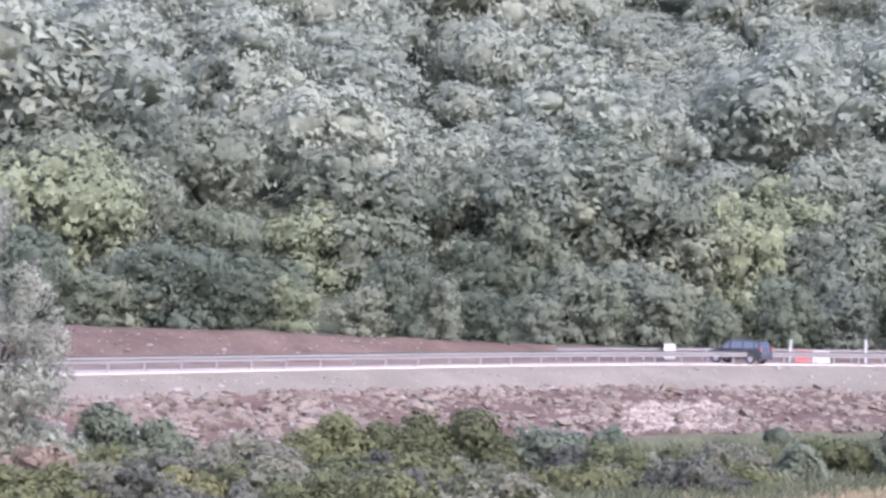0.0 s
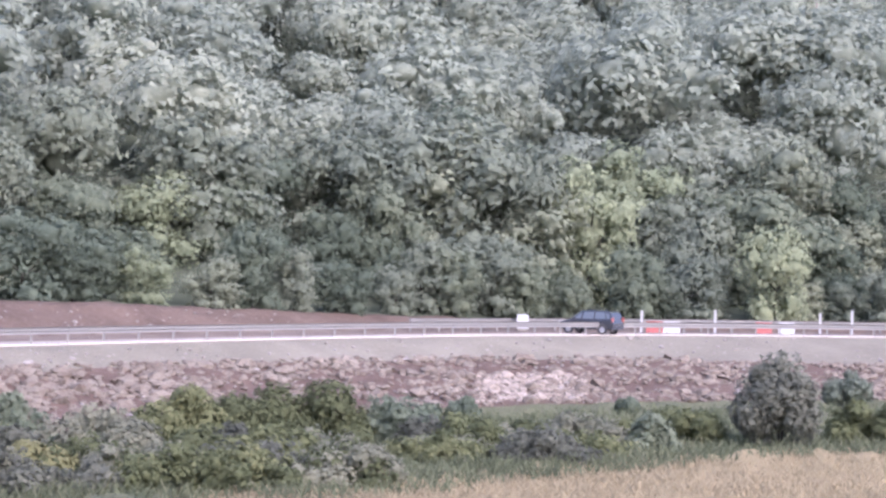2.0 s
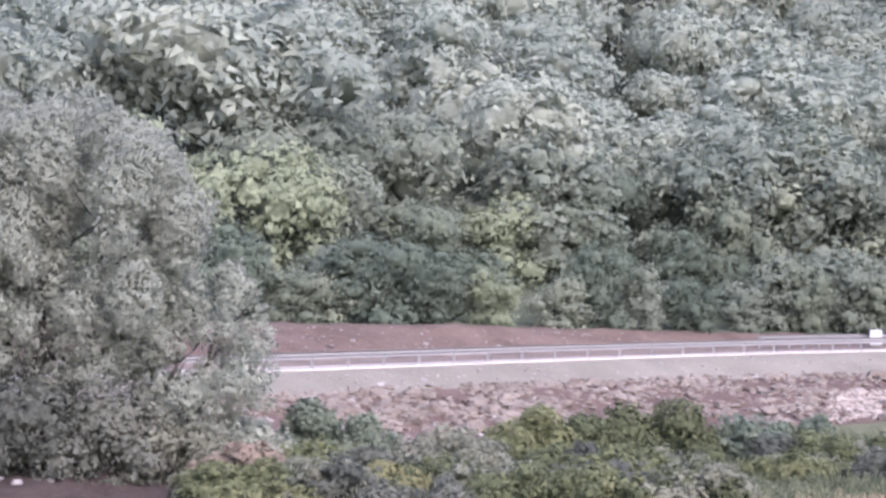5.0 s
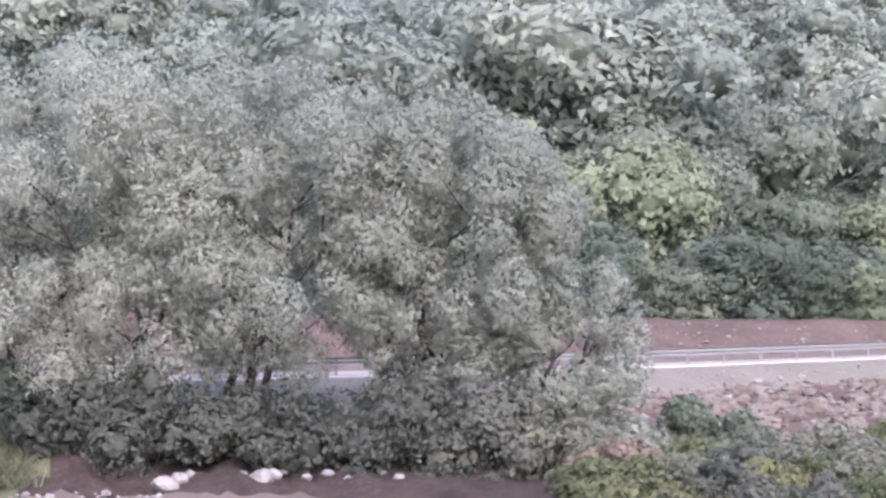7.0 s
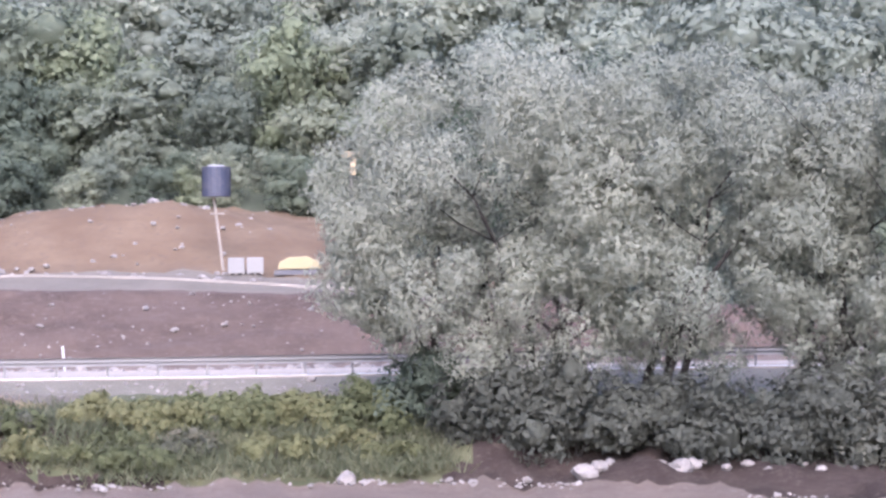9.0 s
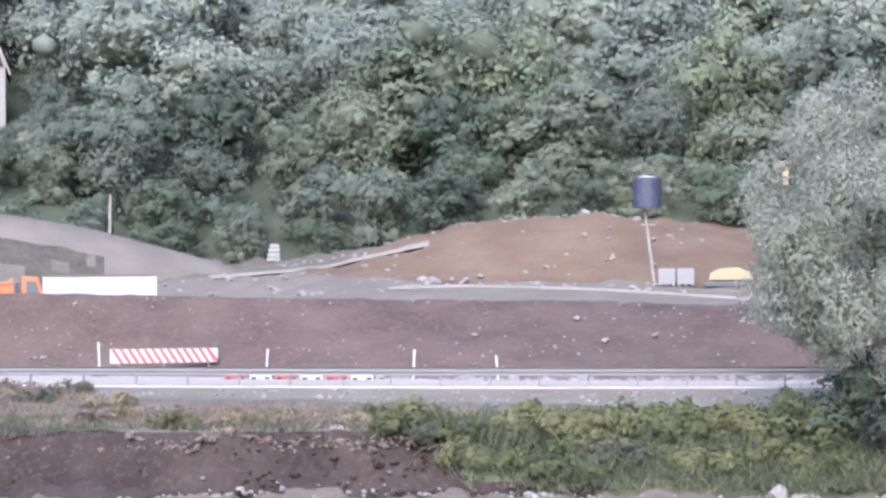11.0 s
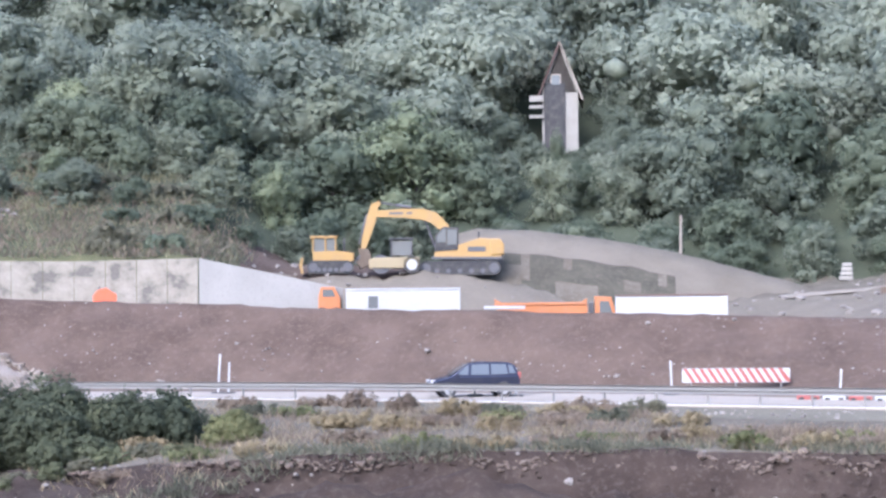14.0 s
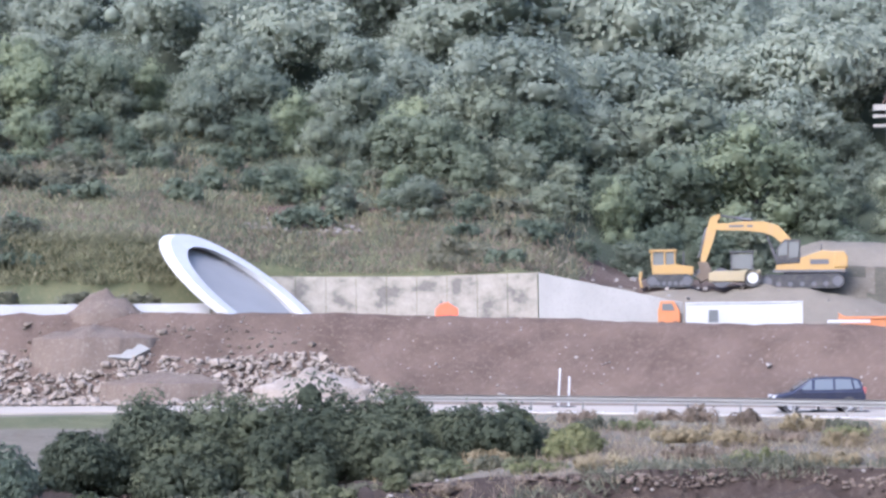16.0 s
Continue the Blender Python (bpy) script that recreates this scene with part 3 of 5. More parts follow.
# trees that stand out of the wood: bearing, range, elevation of the top, crown width, kind
STANDOUT = ((13.95, 112, 5.1, 8.4, "light"), (10.55, 114, 4.7, 8.2, "light"), (-8.6, 141, 3.5, 7.2, "light"), (-2.2, 134, 4.4, 9.0, "wood"), (-4.6, 137, 5.1, 12.5, "wood"),
            (-6.4, 140, 4.2, 8.5, "wood"), (2.2, 128, 4.3, 8.4, "wood"), (-11.7, 144, 2.4, 6.0, "wood"), (-14.0, 140, 1.9, 5.8, "light"), (6.8, 122, 2.9, 7.0, "dark"))
near_trees = 0
far_list = []
row = 0
d_off = 0.3
while d_off < 104:
    step_m0 = 2.6 if d_off < 2 else 5.2 if d_off < 16 else 7.4
    a = -21.0 + (row % 2) * 1.1
    while a < 85:
        step_m = step_m0 * (0.62 if a > 63 and 4 < d_off < 45 else 1.0)
        edge = wood_edge(a)
        d = edge + d_off + RNG.uniform(-1.6, 1.6)
        aa = a + RNG.uniform(-0.6, 0.6)
        a += math.degrees(step_m / d) * RNG.uniform(0.85, 1.2)
        grown = RNG.uniform(0.7, 1.1) if RNG.random() < 0.75 else RNG.uniform(1.1, 1.5)
        if d_off > 16:
            grown *= 1.14
        if d_off < 5:
            grown *= 0.45
        elif d_off < 11:
            grown *= 0.8
        if aa > 64 and d_off < 40:
            grown *= 0.66
        aside = max(54.0 - aa, aa - 55.8, 0.0)          # keep the view of the cottage open
        if d < 162 and aside < math.degrees(5.0 * grown / d) and ground_z(aa, d) + 13.8 * grown > EYE[2] + d * 0.0945:
            grown = max((EYE[2] + d * 0.0945 - ground_z(aa, d)) / 13.8, radians(aside) * d / 5.0)
            if grown < 0.15:
                continue
        if aside < 0.5 and 155 < d < 172:
            continue                                   # the cottage stands here
        if d_off > 5 and any(q[4] == "light" and abs(aa - q[0]) < 19 * q[3] / q[1] and d < q[1] + 2 for q in STANDOUT):
            continue
        if near_trees < 298 and d_off < 17:
            kind = RNG.choices(["wood", "dark", "light"], [0.55, 0.35 if d_off > 6 else 0.8, 0.1])[0]
            m = stand(aa, d, RNG.uniform(-60, 60), -0.3) @ Matrix.Diagonal((grown * RNG.uniform(0.9, 1.15), grown * RNG.uniform(0.9, 1.15), grown * RNG.uniform(0.85, 1.15), 1))
            tree(kind, m, LABELS[kind], "trees of the hillside wood")
            near_trees += 1
        else:
            far_list.append((aa, d, grown))
    d_off += 3.4 if d_off < 2 else 5.2 if d_off < 16 else 7.4
    row += 1


for a, d, el, wide, kind in STANDOUT:
    zg = ground_z(a, d)
    hh = max(4.5, EYE[2] + d * math.tan(radians(el)) - zg)
    tree(kind, stand(a, d, a * 7 % 80 - 40, -0.3) @ Matrix.Diagonal((wide / 8.6, wide / 8.6, hh / 9.6, 1)), LABELS[kind], "trees of the hillside wood")


def far_wood():
    """All the farther trees of the slope as one mass."""
    rng = np.random.default_rng(5)
    base = []
    for s in range(6):
        lobes = tree_lobes(9.5, 4.4, rng, 0.12, 12)
        p, dd, j = tuft_points(lobes, 2350, rng, 0.08)
        seen = p[:, 2] > 2.4
        tuft = rng.uniform(-0.12, 0.12, j.max() + 1)[j]
        base.append((sprays(p[seen], dd[seen], 0.27, rng), core(lobes, 0.56, rng), tuft[seen]))
    Qs, Vs, Fs, tq, tf, count = [], [], [], [], [], 0
    for aa, d, g in far_list:
        Q, (V, F), tuft = base[rng.integers(6)]
        th = radians(aa + rng.uniform(-60, 60))
        c, s = math.cos(th), math.sin(th)
        o = at(aa, d, ground_z(aa, d) - 0.3)
        gx, gz, tone = g * rng.uniform(0.9, 1.2), g * rng.uniform(0.85, 1.15), rng.random()
        m = np.array(((c * gx, s * gx, 0), (-s * gx, c * gx, 0), (0, 0, gz)))
        Qs.append(Q @ m + np.array(o[:]))
        Vs.append(V @ m + np.array(o[:]))
        Fs.append(F + count)
        count += len(V)
        tq.append(tone + tuft)
        tf.append(np.full(len(F), tone))
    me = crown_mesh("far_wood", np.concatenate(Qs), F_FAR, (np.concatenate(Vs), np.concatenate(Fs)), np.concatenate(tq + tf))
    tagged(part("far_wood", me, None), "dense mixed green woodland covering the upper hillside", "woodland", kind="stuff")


far_wood()


# ---------------------------------------------------------------- shrubs and willows
def lift(d, el):
    """Height at range d seen under an elevation angle."""
    return EYE[2] + d * math.tan(radians(el))


def bush(a, d, w, h, material, label, seed, n=1500, size=0.17, length=1.5, stems=True, deep=0.8):
    """A shrub with its foot at (a, d): width w, height h, of many uneven lobes down to the ground."""
    rng = np.random.default_rng(seed)
    lobes = []
    for i in range(max(9, int(w * 5))):
        u = rng.uniform(-1, 1)
        v = rng.uniform(-1, 1)
        hh = h * (1 - 0.55 * u * u) * rng.uniform(0.35, 0.92)
        s = min(w, h) * rng.uniform(0.16, 0.32)
        lobes.append((u * (w / 2 - s * 0.6), v * w / 2 * deep * 0.7, max(hh - s * 0.5, s * 0.6), s * 1.1, s * 1.1, s))
    for u in (-0.25, 0.25):
        lobes.append((u * w, 0, h * 0.38, w * 0.26, w * 0.26 * deep, h * 0.36))
    p, dd, j = tuft_points(lobes, int(n * 1.6), rng, 0.25)
    mass = core(lobes, 0.5, rng)
    tones = np.concatenate([rng.uniform(-0.25, 0.25, j.max() + 1)[j], np.zeros(len(mass[1]))])
    t = thing("bush", stand(a, d, 0, -0.05), label, "bush", "shrubs along the stream")
    part("foliage", crown_mesh("foliage", sprays(p, dd, size * 1.0, rng, length), material, mass, tones), None, t)
    if stems:
        for i in range(3):
            bm = B()
            e = Vector((rng.uniform(-0.35, 0.35) * w, rng.uniform(-0.2, 0.2) * w, h * rng.uniform(0.5, 0.8)))
            rod(bm, (e.x * 0.15, e.y * 0.15, -0.2), e, 0.05, 0.012, 5)
            part("stem", bm, M_BARK, t)
    return t


def willow(a, d, ca, cel, ra, rel, seed, n, label, trunks):
    """A many-stemmed willow; its crown is centred at bearing ca and elevation cel."""
    rng = np.random.default_rng(seed)
    z0 = ground_z(a, d)
    k = d * math.pi / 180
    cx, cz = -(ca - a) * k, lift(d, cel) - z0
    rx, rz = ra * k, rel * k
    lobes = []
    for i in range(190):
        q, th = 0.97 * math.sqrt(rng.uniform(0.08, 1.0)), rng.uniform(0, 6.28)
        u, wv, f = q * math.cos(th), q * math.sin(th), 1.0
        v = rng.uniform(-1, 1) * math.sqrt(max(0.05, 1 - q * q))
        s = rng.uniform(0.11, 0.22) * min(rx, rz)
        if wv < -0.35 and rng.random() < 0.3:
            continue                                   # the stems show below the crown
        x, y, z = cx + u * f * rx, v * f * rx * 0.75, cz + wv * f * rz
        lobes.append((x, y, z, s, s, s * rng.uniform(0.8, 1.3)))
    p, dd, j = tuft_points(lobes, int(n * 4.6), rng, 0.35)
    tones = rng.uniform(-0.1, 0.1, j.max() + 1)[j]
    t = thing("willow_tree", stand(a, d, 0, -0.1), label, "willow tree", "willows by the stream")
    part("crown", crown_mesh("crown", sprays(p, dd, 0.062, rng, 3.0, 0.3, 0.45), F_WILLOW, None, tones), None, t)
    for i in range(trunks):
        bm = B()
        lean = (i - (trunks - 1) / 2) / max(1, trunks - 1) * 2 if trunks > 1 else 0.2
        tip = Vector((cx + lean * rx * 0.6, rng.uniform(-0.4, 0.4) * rx, cz + rz * rng.uniform(0.1, 0.5)))
        p0 = Vector((lean * 0.8, rng.uniform(-0.3, 0.3), -0.3))
        r = 0.2 * rng.uniform(0.75, 1.15)
        last = p0
        for j in range(1, 7):
            f = j / 6
            bow = Vector((-lean * 1.6 * math.sin(f * math.pi) * rng.uniform(0.4, 1.0), 0, 0.5 * math.sin(f * math.pi)))
            q = p0.lerp(tip, f) + bow + Vector((rng.normal(0, 0.28), rng.normal(0, 0.25), rng.normal(0, 0.12)))
            rod(bm, last, q, r, r * 0.78, 7)
            if j > 1:
                for s in range(2):
                    e = q + Vector((rng.uniform(-1, 1) * rx * 0.4, rng.uniform(-0.5, 0.5) * rx * 0.5, rng.uniform(0.4, 1.0) * rz * 0.4))
                    m = (q + e) / 2 + Vector((0, 0, -0.15))
                    rod(bm, q, m, r * 0.4, r * 0.3, 5)
                    rod(bm, m, e, r * 0.3, r * 0.1, 5)
            last, r = q, r * 0.78
        part("trunk", bm, M_BARK, t, smooth=True)
    return t


willow(26.2, 66.5, 26.9, 1.7, 5.9, 4.5, 41, 19000, "tall grey-green willow with several leaning trunks", 5)
willow(22.6, 66.0, 21.6, 1.9, 5.2, 4.3, 42, 18000, "tall full grey-green willow on the stream bank", 4)
willow(18.8, 65.0, 16.6, 1.0, 3.7, 4.1, 43, 19000, "spreading grey-green willow with forked dark trunk", 5)
willow(14.2, 65.5, 13.2, -2.0, 2.5, 2.9, 44, 6000, "low young willow with pale leaves", 2)
willow(29.2, 67.0, 29.6, 0.8, 2.6, 2.6, 45, 5500, "slender outer willow with drooping twigs", 1)
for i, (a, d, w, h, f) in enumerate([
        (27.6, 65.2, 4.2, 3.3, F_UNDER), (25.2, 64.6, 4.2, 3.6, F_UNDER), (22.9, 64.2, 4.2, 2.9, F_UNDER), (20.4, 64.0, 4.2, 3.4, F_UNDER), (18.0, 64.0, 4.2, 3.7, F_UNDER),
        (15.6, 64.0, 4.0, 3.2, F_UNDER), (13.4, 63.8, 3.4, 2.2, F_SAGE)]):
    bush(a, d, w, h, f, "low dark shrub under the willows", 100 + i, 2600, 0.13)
for i, (a, d, w, h, f, label) in enumerate([
        (11.6, 61.5, 3.2, 1.6, F_BROWN, "dry brownish brushwood beside green shrubs"),
        (9.6, 60.5, 3.2, 1.3, F_SAGE, "low grey-green shrub in rough grass"),
        (12.4, 59.5, 2.6, 1.1, F_SAGE, "low grey-green shrub in rough grass"),
        (9.7, 68.0, 2.0, 2.9, F_DARK, "pointed dark green young conifer"),
        (8.2, 68.5, 2.8, 1.9, F_DARK, "dark green shrub at the foot of the slope"),
        (11.3, 66.0, 2.6, 2.0, F_WILLOW, "pale leafy shrub at the foot of the slope"),
        (5.6, 63.0, 3.9, 2.1, F_SAGE, "rounded silvery grey shrub"),
        (7.4, 60.0, 2.4, 1.2, F_GRASS, "low bright green shrub in grass"),
        (3.2, 68.0, 3.2, 2.4, F_LEAF, "green leafy shrub below the stony slope"),
        (1.0, 69.0, 3.4, 2.5, F_LEAF, "green leafy shrub below the stony slope"),
        (-1.0, 69.5, 3.0, 2.4, F_LEAF, "green leafy shrub below the stony slope"),
        (-2.9, 70.5, 3.2, 2.0, F_DARK, "dark green shrub below the stony slope"),
        (2.4, 62.5, 2.8, 1.5, F_LEAF, "green shrub in rough grass"),
        (0.2, 62.5, 2.8, 1.6, F_LEAF, "green shrub in rough grass"),
        (-1.6, 61.8, 2.6, 1.4, F_SAGE, "silvery low shrub in rough grass"),
        (3.9, 59.2, 2.2, 0.9, F_GRASS, "low bright green shrub in grass"),
        (1.6, 58.4, 2.2, 0.9, F_SAGE, "silvery low shrub in rough grass"),
        (-4.8, 72.5, 3.0, 1.3, F_LEAF, "low yellowish green scrub"),
        (-6.8, 72.8, 3.4, 1.2, F_LEAF, "low yellowish green scrub"),
        (-9.2, 74.5, 3.0, 1.3, F_LEAF, "low yellowish green scrub"),
        (-11.4, 77.0, 3.2, 1.6, F_LEAF, "low yellowish green scrub"),
        (-10.6, 72.4, 1.6, 1.5, F_DARK, "small dark shrub at the edge of the meadow"),
        (-14.2, 76.0, 2.9, 3.9, F_UNDER, "tall rounded grey-green shrub at the edge of the meadow"),
        (-16.8, 80.0, 3.4, 1.9, F_LEAF, "low yellowish green scrub"),
        (-18.6, 80.0, 3.4, 2.2, F_WOOD, "green shrub at the edge of the meadow"),
        (-16.1, 104.0, 2.4, 1.8, F_WOOD, "small green shrub on the stony slope"),
        (-5.0, 84.0, 1.3, 1.1, F_DARK, "small dark shrub at the foot of the stony slope"),
        (-4.0, 84.0, 1.1, 0.9, F_DARK, "small dark shrub at the foot of the stony slope"),
        (-9.8, 91.0, 1.0, 1.0, F_DARK, "small dark shrub at the foot of the stony slope"),
        (29.6, 67.0, 3.4, 3.0, F_DARK, "dark green leafy bush beside the willow"),
        (31.4, 66.2, 2.6, 1.8, F_LEAF, "green herb thicket on the bank"),
        (33.2, 66.2, 2.6, 1.4, F_GRASS, "green herb thicket on the bank"),
        (35.0, 66.0, 2.8, 1.5, F_LEAF, "green herb thicket on the bank"),
        (37.0, 66.0, 2.8, 1.2, F_GRASS, "green herb thicket on the bank"),
        (39.0, 66.2, 2.6, 1.1, F_GRASS, "green herb thicket on the bank"),
        (38.0, 64.0, 2.4, 0.9, F_LEAF, "green herb thicket on the bank"),
        (34.0, 64.2, 2.4, 1.1, F_GRASS, "green herb thicket on the bank"),
        (78.6, 76.5, 3.4, 2.4, F_DEEP, "dense dark green bush beside the road"),
        (76.6, 77.5, 3.8, 3.7, F_DEEP, "dense dark green bush beside the road"),
        (74.2, 78.0, 4.2, 4.2, F_DEEP, "dense dark green bush beside the road"),
        (71.9, 78.0, 4.0, 4.4, F_DEEP, "dense dark green bush beside the road"),
        (69.8, 77.5, 3.4, 3.5, F_DEEP, "dense dark green bush beside the road"),
        (67.9, 77.0, 2.8, 2.2, F_DEEP, "dense dark green bush beside the road"),
        (72.8, 74.5, 3.4, 1.8, F_DEEP, "green bush beside the road"),
        (69.0, 74.0, 3.0, 1.4, F_DEEP, "green bush beside the road"),
        (75.8, 74.0, 3.2, 1.9, F_DEEP, "dense dark green bush beside the road"),
        (81.4, 72.0, 3.6, 2.6, F_DARK, "green bush beside the road"),
        (64.4, 73.5, 2.0, 1.4, F_GRASS, "small green bush in dry herbs"),
        (66.0, 82.5, 1.4, 1.3, F_GRASS, "small green bush in dry herbs")]):
    bush(a, d, w, h, f, label, 200 + i, int(900 + 560 * w * math.sqrt(h)), 0.125)


for i in range(40):
    a = RNG.uniform(-8.5, 13.0)
    d = RNG.uniform(56.5, 66.0) + max(0.0, -a) * 1.0
    f, label = ((F_LEAF, "low leafy green shrub in rough grass"), (F_UNDER, "dull grey-green thicket in rough grass"), (F_SAGE, "grey-green herb thicket in rough grass"), (F_LEAF, "low leafy green shrub in rough grass"))[i % 4]
    bush(a, d, RNG.uniform(2.2, 4.2), RNG.uniform(0.9, 1.7), f, label, 700 + i, 1300, 0.11, 1.6, False)
for i in range(13):
    a = 66.8 + i * 0.98
    bush(a, 75.6 + (i % 3) * 1.2, RNG.uniform(2.8, 4.0), RNG.uniform(2.0, 3.6), F_DEEP, "dense dark green bush beside the road", 760 + i, 3000, 0.12)
for i in range(16):
    bush(66.0 + i * 0.9, RNG.uniform(71.6, 72.8), RNG.uniform(1.0, 2.0), RNG.uniform(0.4, 0.8), (F_BANK, F_SCRUB)[i % 2], "pale green herb clump before the bushes", 780 + i, 420, 0.09, 2.0, False)
for i in range(26):
    a = 41.5 + i * 1.05 + RNG.uniform(-0.5, 0.5)
    d = RNG.uniform(67.5, 70.5) if a < 53 or i % 2 else RNG.uniform(72, rail_d(a) - 3)
    f, label = ((F_DRY, "dry straw-coloured herb clump on the bank"), (F_BROWN, "withered brown herb clump on the bank"), (F_GRASS, "green herb clump on the bank"))[i % 3]
    bush(a, d, RNG.uniform(1.2, 2.6), RNG.uniform(0.35, 0.75), f, label, 400 + i, 420, 0.09, 2.0, False)


for i in range(20):
    a = RNG.uniform(51, 67.5)
    bush(a, RNG.uniform(73, rail_d(a) - 2.2), RNG.uniform(1.2, 2.4), RNG.uniform(0.5, 1.0), (F_BROWN, F_DRY, F_SCRUB)[i % 3], "withered herb clump on the roadside slope", 560 + i, 520, 0.08, 2.2, False)
for i in range(22):
    a, d = RNG.uniform(29.5, 43), RNG.uniform(63.8, 68.5)
    f = (F_LEAF, F_SCRUB, F_GRASS)[i % 3]
    bush(a, d, RNG.uniform(1.4, 2.8), RNG.uniform(0.55, 1.25), f, "rank green herb clump on the stream bank", 440 + i, 620, 0.1, 1.9, False)
for i in range(44):
    a = RNG.uniform(65.5, 84)
    d = max(profile(a)[11][0] + 2.0, profile(a)[12][0] + RNG.uniform(-13, 8))
    f, label = ((F_SCRUB, "low grey-green scrub on the slope above the wall"), (F_DARK, "low dark scrub on the slope above the wall"))[i % 2]
    bush(a, d, RNG.uniform(2.0, 4.5), RNG.uniform(0.9, 2.0), f, label, 470 + i, 650, 0.2, 1.5, False)


for i in range(16):
    a, d = RNG.uniform(76.4, 83.5), RNG.uniform(117.5, 128)
    bush(a, d, RNG.uniform(2.0, 3.6), RNG.uniform(0.9, 1.7), (F_SCRUB, F_DARK)[i % 2], "low scrub on the bank beside the tunnel mouth", 530 + i, 650, 0.17, 1.5, False)


def weeds(name, label, material, spots, seed, blade=(0.3, 0.7), width=0.035, per=14, spread=0.28):
    """Tufts of upright stalks: spots is a list of (bearing, range)."""
    rng = np.random.default_rng(seed)
    tris, tones = [], []
    for a, d in spots:
        o = at(a, d, ground_z(a, d) - 0.03)
        tone, g = rng.random(), rng.uniform(0.6, 1.25)
        for i in range(per):
            b = np.array((o.x, o.y, o.z)) + np.array((*rng.normal(0, spread, 2), 0))
            h = rng.uniform(*blade) * g
            tip = b + np.array((*rng.normal(0, 0.55 * h, 2), h * rng.uniform(0.6, 1.0)))
            s = np.array((*rng.normal(0, 1, 2), 0))
            s *= width / (np.linalg.norm(s) + 1e-6)
            tris.append((b - s, b + s, tip + s * 0.5, tip - s * 0.5))
            tones.append(tone)
    ob = part(name, quads_mesh(name, np.array(tris), material, tones), None)
    return tagged(ob, label, "weeds", kind="stuff")


def scatter(n, a0, a1, f0, f1, seed, keep=None):
    """n spots between two bearings; f0 and f1 give the range at a bearing."""
    r = random.Random(seed)
    out = []
    while len(out) < n:
        a = r.uniform(a0, a1)
        d = r.uniform(f0(a), f1(a))
        if keep is None or keep(at(a, d), r):
            out.append((a, d))
    return out


def patchy(v, r):
    return noise.noise(v * 0.25) + 0.5 * noise.noise(v * 0.8) > r.uniform(-0.6, 0.5)


weeds("dry_weeds", "dry straw-coloured herbs on the roadside slope", F_DRY, scatter(520, 42, 70, lambda a: 67.0, lambda a: 71.5 if a < 52 else rail_d(a) - 3.0, 1, patchy), 1, (0.1, 0.4), 0.02, 16, 0.45)
weeds("brown_weeds", "brown withered herbs on the roadside slope", F_BROWN, scatter(620, 42, 68, lambda a: 68, lambda a: 72 if a < 52 else rail_d(a) - 2.0, 2, patchy), 2, (0.12, 0.5), 0.02, 18, 0.45)
weeds("green_weeds", "grey-green herbs on top of the cut bank", F_SCRUB, scatter(550, 29, 78, lambda a: 65.5 if a < 44 else 66.6, lambda a: 70 if a < 44 else 67.8, 3, patchy), 3, (0.15, 0.5), 0.03, 14)
def bank_edge(v, r):
    """The grass thins out along a slanting, ragged edge."""
    a, d = math.degrees(math.atan2(-v.x, v.y)), math.hypot(v.x, v.y)
    if abs(math.degrees(math.atan2(v.x, v.y)) - 36) < abs(a - 36):
        a = -a
    return a < 39.2 + (d - 63.3) * 0.75 + 2.2 * noise.noise(v * 0.4) + r.uniform(-1.2, 0.8)


weeds("bank_grass", "rank green grass on the stream bank", F_BANK, scatter(1300, 29, 45, lambda a: 63.3, lambda a: 68.5, 31, bank_edge), 31, (0.2, 0.55), 0.03, 16, 0.4)
weeds("meadow_grass", "dry yellow grass of the meadow", F_DRY, scatter(2600, -21, 2, lambda a: 46, lambda a: np.interp(a, [-17, -9, -2], [77, 66, 56]), 4), 4, (0.12, 0.35), 0.02, 14, 0.4)
weeds("rank_grass", "rank yellow-green grass between shrubs", F_BANK, scatter(3200, -20, 12, lambda a: np.interp(a, [-17, -9, -2], [75, 64, 54]), lambda a: np.interp(a, [-17, 0, 10], [100, 78, 68]), 5), 5, (0.2, 0.6), 0.03, 14, 0.4)
weeds("portal_grass", "rough olive grass on the bank beside the tunnel mouth", F_SLOPE, scatter(900, 75.6, 84, lambda a: profile(a)[10][0] + 1.0, lambda a: profile(a)[11][0] + 1.5, 41), 41, (0.2, 0.6), 0.05, 14, 0.5)
weeds("pale_slope_grass", "sun-bleached grass patches on the slope above the wall", F_SLOPE, scatter(900, 64.3, 84, lambda a: profile(a)[11][0] + 0.5, lambda a: profile(a)[12][0] + 12, 42, patchy), 42, (0.25, 0.7), 0.05, 14, 0.6)
weeds("slope_grass", "rough grey-green grass on the slope above the wall", F_SCRUB, scatter(1600, 64.3, 84, lambda a: profile(a)[11][0] + 0.5, lambda a: profile(a)[12][0] + 14, 6), 6, (0.2, 0.6), 0.05, 12, 0.6)
weeds("slope_stalks", "withered stalks on the slope above the wall", F_BROWN, scatter(1100, 64.3, 84, lambda a: profile(a)[11][0] + 0.5, lambda a: profile(a)[12][0] + 6, 7), 7, (0.2, 0.7), 0.05, 10, 0.6)


# ---------------------------------------------------------------- stones
def stone_mesh(name, seed, material, sub=1):
    bm = B()
    bmesh.ops.create_icosphere(bm, subdivisions=sub, radius=0.5)
    o = Vector((seed * 3.7, 0, 0))
    for v in bm.verts:
        v.co *= 1 + 0.45 * noise.noise(v.co * 2.2 + o)
        v.co.z *= 0.72
    return finish(bm, name, material)


